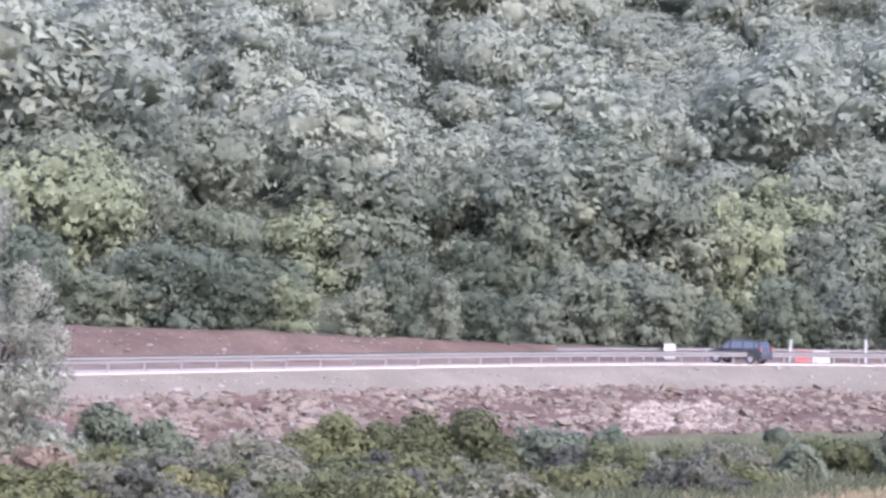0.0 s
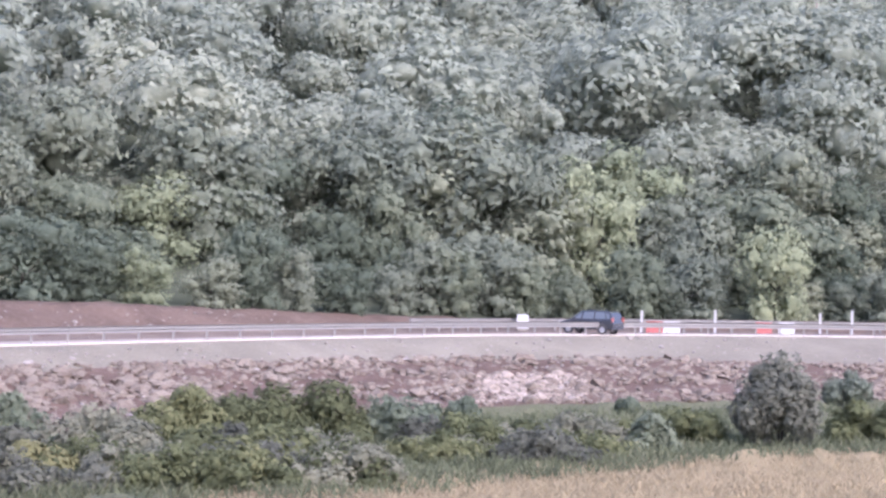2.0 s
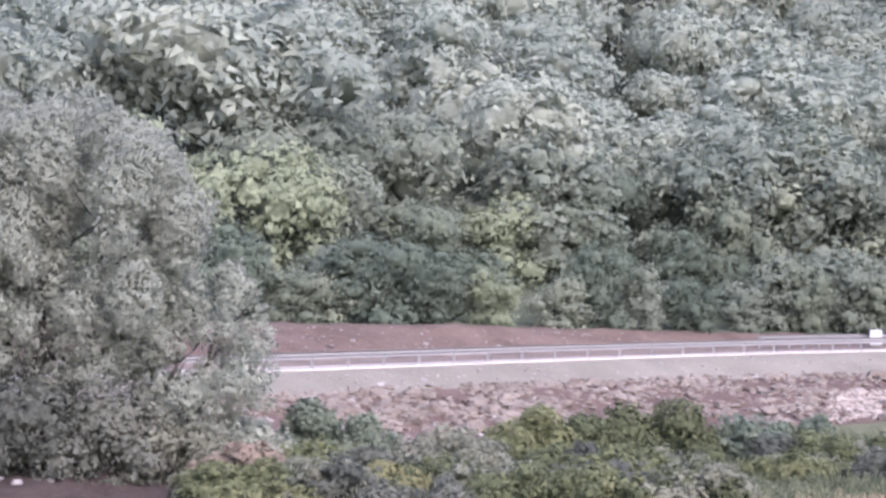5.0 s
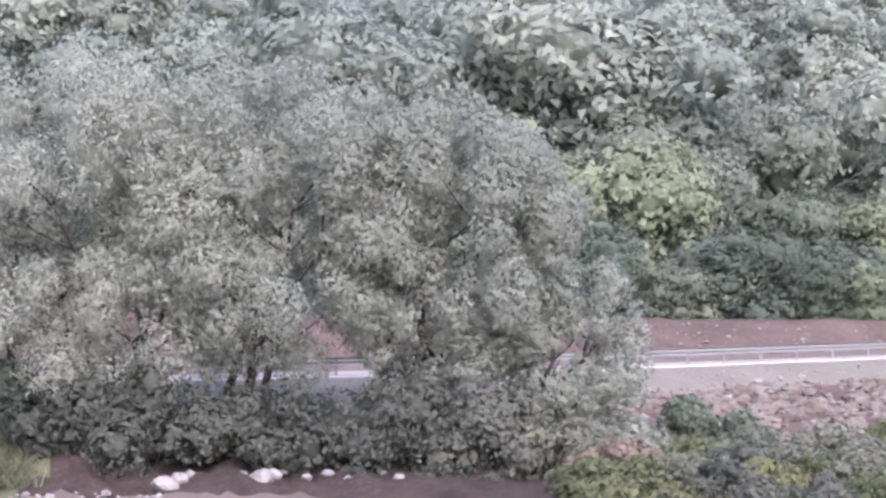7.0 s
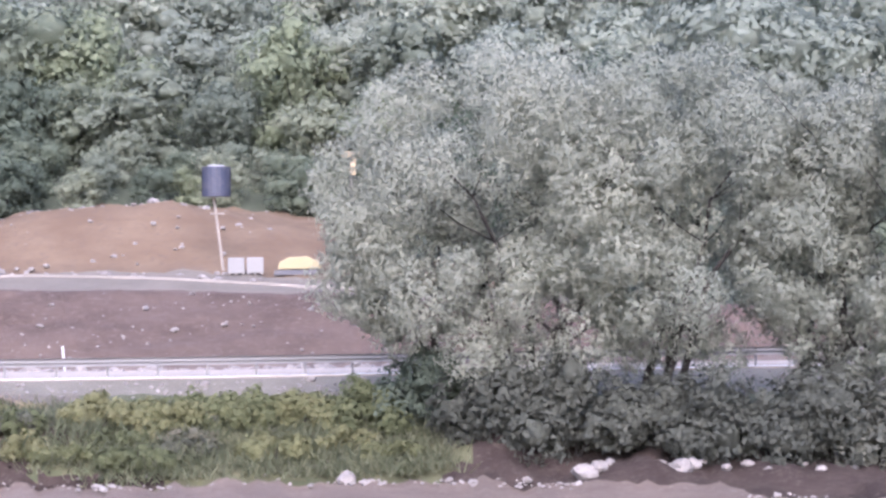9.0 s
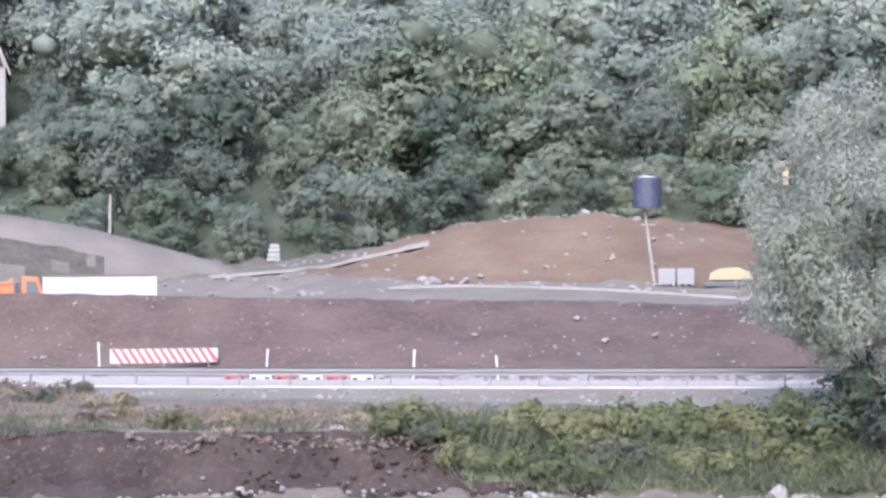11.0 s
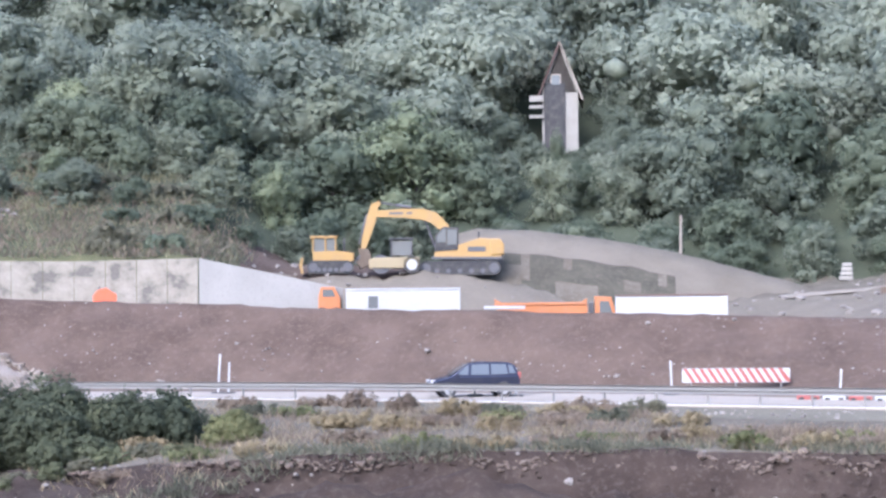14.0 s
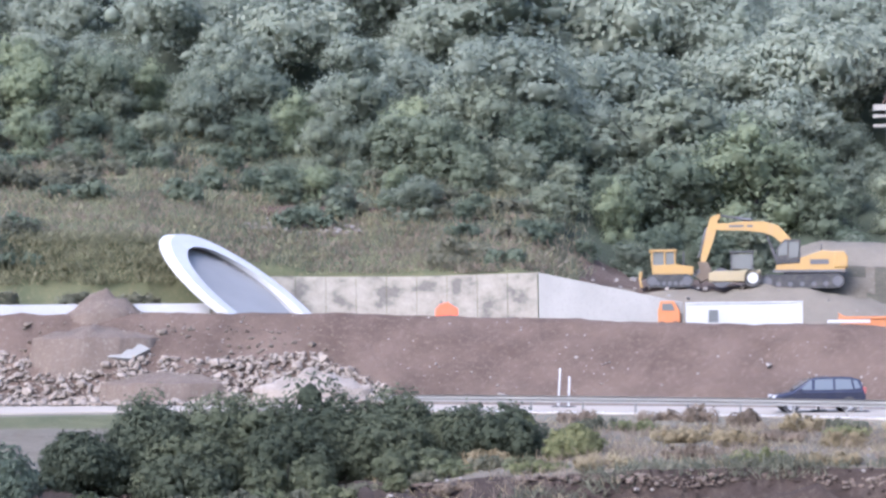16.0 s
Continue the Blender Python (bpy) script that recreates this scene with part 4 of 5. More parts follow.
def rubble(name, label, material, spots, sizes, seed, sink=0.25, up=0.0):
    """Many broken stones as one mass."""
    rng = np.random.default_rng(seed)
    base = []
    for s in range(5):
        bm = B()
        bmesh.ops.create_icosphere(bm, subdivisions=1, radius=0.5)
        for v in bm.verts:
            v.co *= 1 + 0.6 * noise.noise(v.co * 2.5 + Vector((s * 5.1 + seed, 0, 0)))
        base.append((np.array([v.co[:] for v in bm.verts]), np.array([[v.index for v in f.verts] for f in bm.faces])))
        bm.free()
    V = []
    for a, d in spots:
        vs, fs = base[rng.integers(5)]
        g = rng.uniform(*sizes) * (2.0 if rng.random() < 0.08 else 1.0)
        e = Euler(rng.uniform(0, 6.28, 3)).to_matrix()
        q = vs @ np.array(e).T * g * np.array((1.2, 1.0, 0.75))
        o = at(a, d, ground_z(a, d) + g * (0.37 - sink) + up)
        V.append((q + np.array(o[:]))[fs])
    ob = part(name, quads_mesh(name, np.concatenate(V), material, per=3), None)
    return tagged(ob, label, "stones", kind="stuff")


def bank_out(a):
    return profile(a)[1][0]


def bench(a):
    return profile(a)[2][0]


rubble("slope_rubble", "reddish broken rock on the road embankment", M_RROCK, scatter(4200, -20, 13, bank_out, lambda a: bench(a) + 0.1, 8, patchy), (0.1, 0.42), 3)
rubble("pale_rubble", "pale stones strewn on the road embankment", M_ROCK, scatter(420, -19, 12, bank_out, lambda a: bench(a) + 1.0, 9), (0.07, 0.22), 4)
rubble("white_rubble", "heap of white broken stone on the embankment", M_WROCK, scatter(520, -8.6, -5.4, lambda a: bank_out(a) + 1, lambda a: bench(a) - 5, 10), (0.1, 0.34), 5)
rubble("crest_rubble", "row of rocks along the edge of the gravel shoulder", M_RROCK, scatter(520, -12, 13, lambda a: bench(a) - 0.9, lambda a: bench(a) + 0.7, 12, patchy), (0.1, 0.38), 6)
rubble("roadside_stones", "stones at the foot of the earth berm", M_ROCK, scatter(360, 29, 46, lambda a: rail_d(a) + road_width(a) - 0.4, lambda a: rail_d(a) + road_width(a) + 1.6, 13), (0.1, 0.32), 7)
rubble("berm_stones", "small pale stones in the earth berm", M_ROCK, scatter(850, 0, 80, lambda a: profile(a)[6][0], lambda a: profile(a)[7][0], 14, patchy), (0.04, 0.17), 8)
rubble("bank_stones", "small stones in the cut bank", M_ROCK, scatter(500, 30, 72, lambda a: 62, lambda a: 74, 15), (0.05, 0.2), 9)
rubble("bank_lip_stones", "pale pebbles and crumbs along the lip of the cut bank", M_TRACK, scatter(900, 38, 74, lambda a: profile(a)[1][0] - 0.5 + 0.6 * noise.noise(Vector((a * 0.45, 0, 0))), lambda a: profile(a)[1][0] - 0.2 + 0.6 * noise.noise(Vector((a * 0.45, 0, 0))), 44), (0.06, 0.2), 16)
rubble("bank_foot_stones", "pale stones at the foot of the cut bank", M_ROCK, scatter(420, 16, 78, lambda a: profile(a)[0][0] - 1.6, lambda a: profile(a)[0][0] + 0.2, 45, patchy), (0.04, 0.17), 17)
rubble("soil_clods", "dark lumps of dug soil on the cut bank", M_SOIL, scatter(800, 38, 80, lambda a: profile(a)[0][0] - 0.8, lambda a: profile(a)[1][0], 43, patchy), (0.05, 0.2), 15)
rubble("blasted_rock", "pale heap of blasted rock against the berm", M_WROCK,
       scatter(2600, 69.8, 84, lambda a: profile(a)[6][0] - 2.5, lambda a: profile(a)[6][0] + np.interp(a, [69.8, 72, 75, 80], [0.5, 3.0, 2.3, 2.5]), 16), (0.08, 0.36), 10, up=0.15)
rubble("red_blasted_rock", "reddish rock fragments against the berm", M_RROCK,
       scatter(700, 71, 84, lambda a: profile(a)[6][0] - 2, lambda a: profile(a)[6][0] + 5, 17), (0.08, 0.3), 11)
rubble("shoulder_stones", "small stones on the gravel shoulder", M_ROCK, scatter(700, -19, 52, lambda a: bench(a), lambda a: rail_d(a) - 1.5, 21), (0.05, 0.2), 13)
rubble("plateau_stones", "loose stones on the construction plateau", M_ROCK, scatter(420, 34, 64, lambda a: profile(a)[9][0], lambda a: profile(a)[12][0], 18), (0.1, 0.4), 12)

BOULDERS = [stone_mesh("boulder", s, M_ROCK, 2) for s in range(4)]
for i in range(22):
    a = (24.9, 24.5, 24.2, 23.2, 22.7, 22.1, 21.8, 21.5, 20.8, 20.2, 19.6, 19.1, 18.6, 18.1, 31.9, 31.3, 28.9, 77.0, 66.2, 17.2, 26.6, 22.4)[i]
    s = (0.75, 0.6, 0.4, 0.4, 0.35, 0.8, 0.55, 0.3, 0.35, 0.4, 0.3, 0.35, 0.3, 0.35, 0.65, 0.25, 0.25, 0.4, 0.35, 0.3, 0.3, 0.3)[i]
    ob = part("boulder", BOULDERS[i % 4], None)
    ob.matrix_world = stand(a, 61.8 + (i * 7 % 5) * 0.25, i * 57, s * 0.2) @ Matrix.Diagonal((s * 1.2, s, s, 1))
    tagged(ob, "pale weathered boulder lying on bare earth", "boulder", "boulders along the dirt track")


def mound(name, a, d, w, depth, h, material, label, seed, z=None, lean=0.0):
    """A heap of loose earth with an uneven skin."""
    bm = B()
    n = 26
    rows = []
    for i in range(n + 1):
        row = []
        for j in range(n + 1):
            x, y = i / n * 2 - 1, j / n * 2 - 1
            r = math.sqrt(x * x + y * y)
            k = max(0.0, 1 - r) ** 0.9
            q = Vector((x * w / 2, y * depth / 2, seed * 3.0))
            zz = h * k * (1 + 0.5 * noise.noise(q * 1.0)) + (0.12 * noise.noise(q * 2.4) if r < 1 else -0.3) - (2.5 if r >= 1.0 else 0.0)
            row.append(bm.verts.new((x * w / 2 + lean * k, y * depth / 2, zz)))
        rows.append(row)
    for i in range(n):
        for j in range(n):
            bm.faces.new((rows[i][j], rows[i + 1][j], rows[i + 1][j + 1], rows[i][j + 1]))
    ob = part(name, bm, material, smooth=True)
    ob.matrix_world = turn(a, d, ground_z(a, d) - 0.1 if z is None else z)
    return tagged(ob, label, "earth heap")


mound("soil_mound", 57.8, 64.8, 11.0, 4.0, 1.5, M_SOIL, "dark heap of dug soil before the road", 1)
mound("soil_mound", 61.4, 64.6, 9.0, 4.0, 1.2, M_SOIL, "dark heap of dug soil before the road", 2)
mound("soil_mound", 53.0, 64.8, 8.0, 3.0, 0.8, M_SOIL, "low dark heap of dug soil", 3)
mound("spoil_heap", 71.9, rail_d(71.9) + 8.6, 7.5, 4.5, 1.1, M_WROCK, "pale heap of blasted limestone against the berm", 6)
mound("spoil_heap", 76.2, rail_d(76.2) + 8.0, 8.0, 4.5, 0.7, M_TRACK, "heap of brown rubble and soil against the berm", 8)
mound("soil_mound", 78.2, rail_d(78.2) + 11.0, 8.0, 5.0, 0.8, M_TRACK, "slumped grey-brown soil on the face of the berm", 9)
bm = B()
slab(bm, [(-1.1, -0.2), (0.2, -0.35), (1.3, 0.35), (0.7, 0.75), (-0.4, 0.5)], 0.0, 0.35, 0.04)
slab_ob = part("concrete_slab", bm, M_CONC2)
slab_ob.matrix_world = turn(77.4, rail_d(77.4) + 9.2, lift(rail_d(77.4) + 9.2, -0.55)) @ pose(0, 0, 0, -38, 0, 0)
tagged(slab_ob, "broken pale concrete slab lying on slumped soil", "slab")
mound("soil_mound", 78.0, 116.0, 4.8, 4.0, 1.7, M_TRACK, "small grey-brown soil heap on the berm", 5)


def ridge():
    """Long spoil ridge that falls off to one side, with a pale crest."""
    bm = B()
    rows = []
    for i in range(47):
        a = 58.2 - i * 0.25
        zc = lift(130, float(np.interp(a, [46.8, 48, 49.5, 51.5, 53.5, 55.5, 57.2, 58.2], [0.3, 0.8, 1.2, 1.75, 2.15, 2.42, 2.48, 2.3])))
        row = []
        for j in range(13):
            f = j / 12
            d = 121.5 + 17 * f
            z = zc - (5.0 * (0.5 - f) * 2 if f < 0.5 else 3.5 * (f - 0.5) * 2)
            z += 0.22 * noise.noise(at(a, d) * 0.6) * (1 if j != 6 else 0.4)
            row.append(bm.verts.new(at(a, d, max(z, 2.0))))
        rows.append(row)
    for i, (r0, r1) in enumerate(zip(rows, rows[1:])):
        for j in range(12):
            f = bm.faces.new((r0[j], r0[j + 1], r1[j + 1], r1[j]))
            low = noise.noise(r0[j].co * 0.35) + 0.4 * noise.noise(r0[j].co * 1.3)
            f.material_index = 1 if j in (4, 5) or (i > 26 and j > 1) else 2 if j in (1, 2, 3) and low * 1.3 - abs(i - 21) / 16 > -0.55 else 0
    tagged(part("spoil_ridge", bm, [M_SPOIL, M_GRAVEL, M_WEEDY], smooth=True), "long spoil ridge of gravel and brown earth", "earth heap", kind="structure")


ridge()


def haul_track(a0, a1, d0, d1, w, label):
    """A narrow pale wheel track laid over the ground between two bearings."""
    bm = B()
    rows = []
    for i in range(31):
        f = i / 30
        a, d = a0 + (a1 - a0) * f, d0 + (d1 - d0) * f
        k = w * (0.75 + 0.35 * noise.noise(at(a, d) * 0.7)) / 2
        rows.append([bm.verts.new(at(a, d + o, ground_z(a, d + o) + u)) for o, u in ((-k, 0.02), (-k * 0.6, 0.14), (k * 0.6, 0.14), (k, 0.02))])
    for r0, r1 in zip(rows, rows[1:]):
        for j in range(3):
            bm.faces.new((r0[j], r0[j + 1], r1[j + 1], r1[j]))
    tagged(part("haul_track", bm, M_PALE, smooth=True), label, "track", kind="structure")


haul_track(48.4, 42.0, 125.5, 119.5, 1.3, "pale dusty haul track over the saddle of the spoil heaps")
haul_track(43.2, 30.5, 104.0, 97.0, 0.45, "pale gravel edge of the construction plateau")
mound("red_earth_patch", 72.2, 139.5, 17.0, 5.0, 0.6, M_REDROCK, "bare reddish earth patch on the slope", 10)
rubble("slope_outcrop", "pale stones below a bare patch on the slope", M_ROCK, scatter(60, 70.6, 74.0, lambda a: 133.0, lambda a: 136.0, 23), (0.2, 0.6), 14)


# ---------------------------------------------------------------- structures of the site
def build_wall():
    """Old retaining wall in cast panels, then a smooth pale wing wall that slopes down."""
    wall = thing("retaining_wall", Matrix(), "stained old concrete retaining wall below the grassy slope", "retaining wall")
    n = 9
    for i in range(n):
        a0, a1 = 73.4 - i * 8.0 / n, 73.4 - (i + 1) * 8.0 / n
        bm = B()
        top = []
        for a, g in ((a0, 0.0), (a1, 0.014)):
            d = float(np.interp(a, [65.4, 73.4], [117.0, 123.2])) - (0.02 if i % 2 else 0.0)
            zt = lift(d, float(np.interp(a, [65.4, 69, 73.4], [1.70, 1.62, 1.66])))
            a_ = a + g
            top.append([bm.verts.new(at(a_, d, 3.6)), bm.verts.new(at(a_, d, zt)), bm.verts.new(at(a_, d + 0.5, zt)), bm.verts.new(at(a_, d + 0.5, 3.6))])
        p, q = top
        for j in range(4):
            bm.faces.new((p[j], p[(j + 1) % 4], q[(j + 1) % 4], q[j]))
        bm.faces.new(p)
        bm.faces.new(q[::-1])
        part("panel", bm, M_CONC, wall)
    bm = B()
    p0, p1 = (65.38, 116.9), (61.2, 111.0)
    rows = []
    for a, d, el in ((p0[0], p0[1], 1.70), (63.4, 114.0, 1.27), (p1[0], p1[1], 0.78)):
        zt = lift(d, el)
        rows.append([bm.verts.new(at(a, d, 2.6)), bm.verts.new(at(a, d, zt)), bm.verts.new(at(a, d + 0.5, zt)), bm.verts.new(at(a, d + 0.5, 2.6))])
    for r0, r1 in zip(rows, rows[1:]):
        for j in range(4):
            bm.faces.new((r0[j], r0[(j + 1) % 4], r1[(j + 1) % 4], r1[j]))
    bm.faces.new(rows[0])
    bm.faces.new(rows[-1][::-1])
    tagged(part("wing_wall", bm, M_CONC2), "smooth pale new concrete wing wall sloping down", "wing wall")
    bm = sweep([at(86 - i * 0.5, 116.6, 0) for i in range(23)], [(-0.2, 4.6), (0.2, 4.6), (0.2, 5.65), (-0.2, 5.65)])
    tagged(part("parapet_wall", bm, M_WCONC), "low white parapet wall behind the berm", "parapet")


build_wall()


def portal():
    """A round tunnel mouth cut off on the slant, its pale collar leaning back into the slope."""
    a, d = 73.74, 117.0
    m = turn(a, d, 6.0, -40)
    t = thing("tunnel_portal", m, "slanted round tunnel mouth with white concrete collar", "tunnel portal")
    r0, r1, n = 3.15, 3.97, 56
    slope = 1.4                                  # how far the cut runs back for each metre of height

    def ring(bm, r, back, push=0.0):
        out = []
        for i in range(n):
            th = 2 * math.pi * i / n
            y, z = r * math.cos(th), r * math.sin(th)
            x = -slope * z + push
            out.append(bm.verts.new((x if not back else min(x, 0) - back, y, z)))
        return out

    def skin(bm, p, q):
        for i in range(n):
            bm.faces.new((p[i], p[(i + 1) % n], q[(i + 1) % n], q[i]))

    bm = B()
    f0, f1 = ring(bm, r0, 0), ring(bm, r1, 0)
    skin(bm, f0, f1)
    b0, b1 = ring(bm, r0, 0, -0.6), ring(bm, r1, 0, -0.9)
    skin(bm, f1, b1)
    skin(bm, f0, b0)
    part("collar", bm, M_WCONC, t, "white coated concrete collar")
    bm = B()
    deep = ring(bm, r0 + 0.03, 0, -0.95)
    skin(bm, ring(bm, r0 + 0.03, 0, -0.3), deep)
    bm.faces.new(deep)
    part("lining", bm, M_LINING, t, "smooth grey lining")
    bm = B()
    skin(bm, ring(bm, r1 - 0.03, 0, -0.5), ring(bm, r1 - 0.03, 0, -1.0))
    part("outer_shell", bm, M_CONC, t, "", True)


portal()


def container(a_left, a_right, d, top, label, extra=True, body_mat=None):
    """A site container seen side on, with ribs, frame posts and roof edge."""
    w = radians(a_left - a_right) * d
    am = (a_left + a_right) / 2
    h = 2.5
    t = thing("site_container", turn(am, d, top - h), label, "container", "site containers")
    bm = B()
    box(bm, (0, 1.2, h / 2), (w - 0.1, 2.4, h - 0.15), bevel=0.02)
    body = part("body", bm, body_mat or M_WHITE, t)
    n = int(w / 0.42)
    for i in range(n):
        bm = B()
        box(bm, (-w / 2 + 0.2 + i * (w - 0.4) / (n - 1), -0.01, h / 2), (0.16, 0.04, h - 0.45))
        part("rib", bm, body_mat or M_WHITE, body)
    for x in (-w / 2 + 0.06, w / 2 - 0.06):
        bm = B()
        box(bm, (x, 0.04, h / 2), (0.12, 0.16, h), bevel=0.01)
        part("corner_post", bm, M_WHITE, t)
    bm = B()
    box(bm, (0, 1.2, h - 0.03), (w + 0.06, 2.5, 0.09), bevel=0.02)
    part("roof", bm, M_WHITE if extra else M_ROOF, t)
    if extra:
        bm = B()
        box(bm, (-w / 2 + 1.5, -0.03, h - 0.75), (0.65, 0.06, 0.8), bevel=0.01)
        win = part("window", bm, M_WHITE, t)
        bm = B()
        box(bm, (-w / 2 + 1.5, -0.065, h - 0.75), (0.53, 0.02, 0.68))
        part("pane", bm, M_GLASS, win)
    return t


container(53.2, 49.95, 106, lift(106, 0.50), "white cargo container with brown roof behind the berm", False)
container(61.1, 57.75, 108, lift(108, 0.76), "white office container with small window", True)


def wheel(parent, x, y, z, r, w=0.22, spin=0):
    bm = B()
    rod(bm, (x, y - w / 2, z), (x, y + w / 2, z), r, seg=20)
    tyre = part("wheel", bm, M_BLACK, parent)
    bm = B()
    rod(bm, (x, y - w / 2 - 0.012, z), (x, y - w / 2 + 0.03, z), r * 0.62, r * 0.58, 16)
    part("rim", bm, M_RIM, tyre)


def dump_truck():
    d = 107.5
    t = thing("dump_truck", turn(55.0, d, lift(d, 0.48) - 2.9), "orange dump truck with low tipper body", "truck")
    bm = B()
    slab(bm, [(-3.3, 2.8), (-2.9, 2.55), (1.5, 2.55), (1.8, 2.8), (1.9, 1.35), (-2.9, 1.25)], 0, 2.3, 0.03)
    for x in (-2.4, -1.4, -0.4, 0.6):
        box(bm, (x, -0.03, 1.85), (0.12, 0.1, 1.0))
    part("tipper_body", bm, M_ORANGE, t, "orange steel tipper body")
    bm = B()
    box(bm, (-0.8, -0.02, 2.5), (5.0, 0.14, 0.12), bevel=0.02)
    part("side_rail", bm, M_ORANGE, t)
    bm = B()
    slab(bm, [(2.25, 1.0), (3.35, 1.0), (3.4, 1.9), (3.15, 2.85), (2.25, 2.9)], 0, 2.2, 0.05)
    cab = part("cab", bm, M_ORANGE, t)
    bm = B()
    slab(bm, [(2.5, 1.95), (3.2, 1.95), (3.02, 2.6), (2.5, 2.62)], -0.02, 0.02)
    part("side_window", bm, M_GLASS, cab)
    bm = B()
    box(bm, (0.2, 1.1, 0.95), (6.4, 0.9, 0.25))
    part("chassis", bm, M_BLACK, t)
    bm = B()
    box(bm, (2.05, 0.6, 1.8), (0.25, 0.5, 1.5), bevel=0.03)
    part("air_filter", bm, M_DGREY, t)
    for x in (-2.0, -0.8, 2.8):
        wheel(t, x, 0.1, 0.52, 0.52, 0.3)
        wheel(t, x, 2.2, 0.52, 0.52, 0.3)


dump_truck()


def pale_trailer():
    d = 104.5
    t = thing("flat_trailer", turn(56.45, d, lift(d, 0.22) - 1.0), "white flat trailer top behind the berm", "trailer")
    bm = B()
    box(bm, (0, 0.6, 0.9), (2.2, 1.4, 0.18), bevel=0.05)
    part("deck", bm, M_WHITE, t)
    for x in (-0.7, 0.7):
        wheel(t, x, 0.1, 0.35, 0.35)
    t = thing("orange_loader", turn(61.6, 110.0, lift(110, 0.85) - 2.0), "small orange site vehicle beside containers", "loader")
    bm = B()
    slab(bm, [(-0.6, 0.5), (0.65, 0.5), (0.65, 1.3), (0.3, 1.95), (-0.45, 1.95), (-0.6, 1.4)], 0, 1.4, 0.06)
    part("body", bm, M_ORANGE, t)
    bm = B()
    slab(bm, [(-0.35, 1.4), (0.35, 1.4), (0.2, 1.8), (-0.35, 1.8)], -0.02, 0.02)
    part("window", bm, M_GLASS, t)
    wheel(t, -0.4, 0.1, 0.4, 0.4)
    wheel(t, 0.4, 0.1, 0.4, 0.4)
    t = thing("orange_compressor", turn(68.1, 115.5, lift(115.5, 0.86) - 0.95), "small orange-red machine before the wall", "machine")
    bm = B()
    slab(bm, [(-0.65, 0), (0.7, 0), (0.7, 0.55), (0.35, 0.75), (0.1, 0.95), (-0.4, 0.8), (-0.65, 0.5)], 0, 0.9, 0.06)
    part("body", bm, paint("orange red plastic", (0.65, 0.12, 0.05), 0.5), t)
    bm = B()
    rod(bm, (-0.3, 0.4, 0.8), (-0.3, 0.4, 1.05), 0.05)
    part("pipe", bm, M_DGREY, t)


pale_trailer()


def beam_arm(bm, pts, widths, y0, y1):
    """A boxed arm along points in the x-z plane, with a width at each."""
    up, low = [], []
    for i, (x, z) in enumerate(pts):
        x0, z0 = pts[max(i - 1, 0)]
        x1, z1 = pts[min(i + 1, len(pts) - 1)]
        n = math.hypot(x1 - x0, z1 - z0)
        nx, nz = -(z1 - z0) / n, (x1 - x0) / n
        up.append((x + nx * widths[i] / 2, z + nz * widths[i] / 2))
        low.append((x - nx * widths[i] / 2, z - nz * widths[i] / 2))
    return slab(bm, up + low[::-1], y0, y1)


def crawler(t, cx, half, h, y, w):
    """One crawler track with rollers, sprocket and shoes."""
    bm = B()
    r = h / 2
    pts = [(cx - half + r + r * math.cos(th), r + r * math.sin(th)) for th in [math.pi / 2 + math.pi * i / 8 for i in range(9)]]
    pts += [(cx + half - r + r * math.cos(th), r + r * math.sin(th)) for th in [-math.pi / 2 + math.pi * i / 8 for i in range(9)]]
    slab(bm, pts, y, y + w)
    n = int(half * 2 / 0.2)
    for i in range(n):
        x = cx - half + r + i * (2 * half - 2 * r) / (n - 1)
        box(bm, (x, y + w / 2, h + 0.015), (0.09, w, 0.05))
        box(bm, (x, y + w / 2, 0.0), (0.09, w, 0.05))
    tr = part("track", bm, M_BLACK, t, "muddy black crawler track")
    for i in range(7):
        bm = B()
        x = cx - half + r + i * (2 * half - 2 * r) / 6
        rod(bm, (x, y - 0.02, r * (1.0 if i in (0, 6) else 0.6)), (x, y + 0.05, r * (1.0 if i in (0, 6) else 0.6)), r * (0.75 if i in (0, 6) else 0.35), seg=12)
        part("roller", bm, M_DGREY, tr)


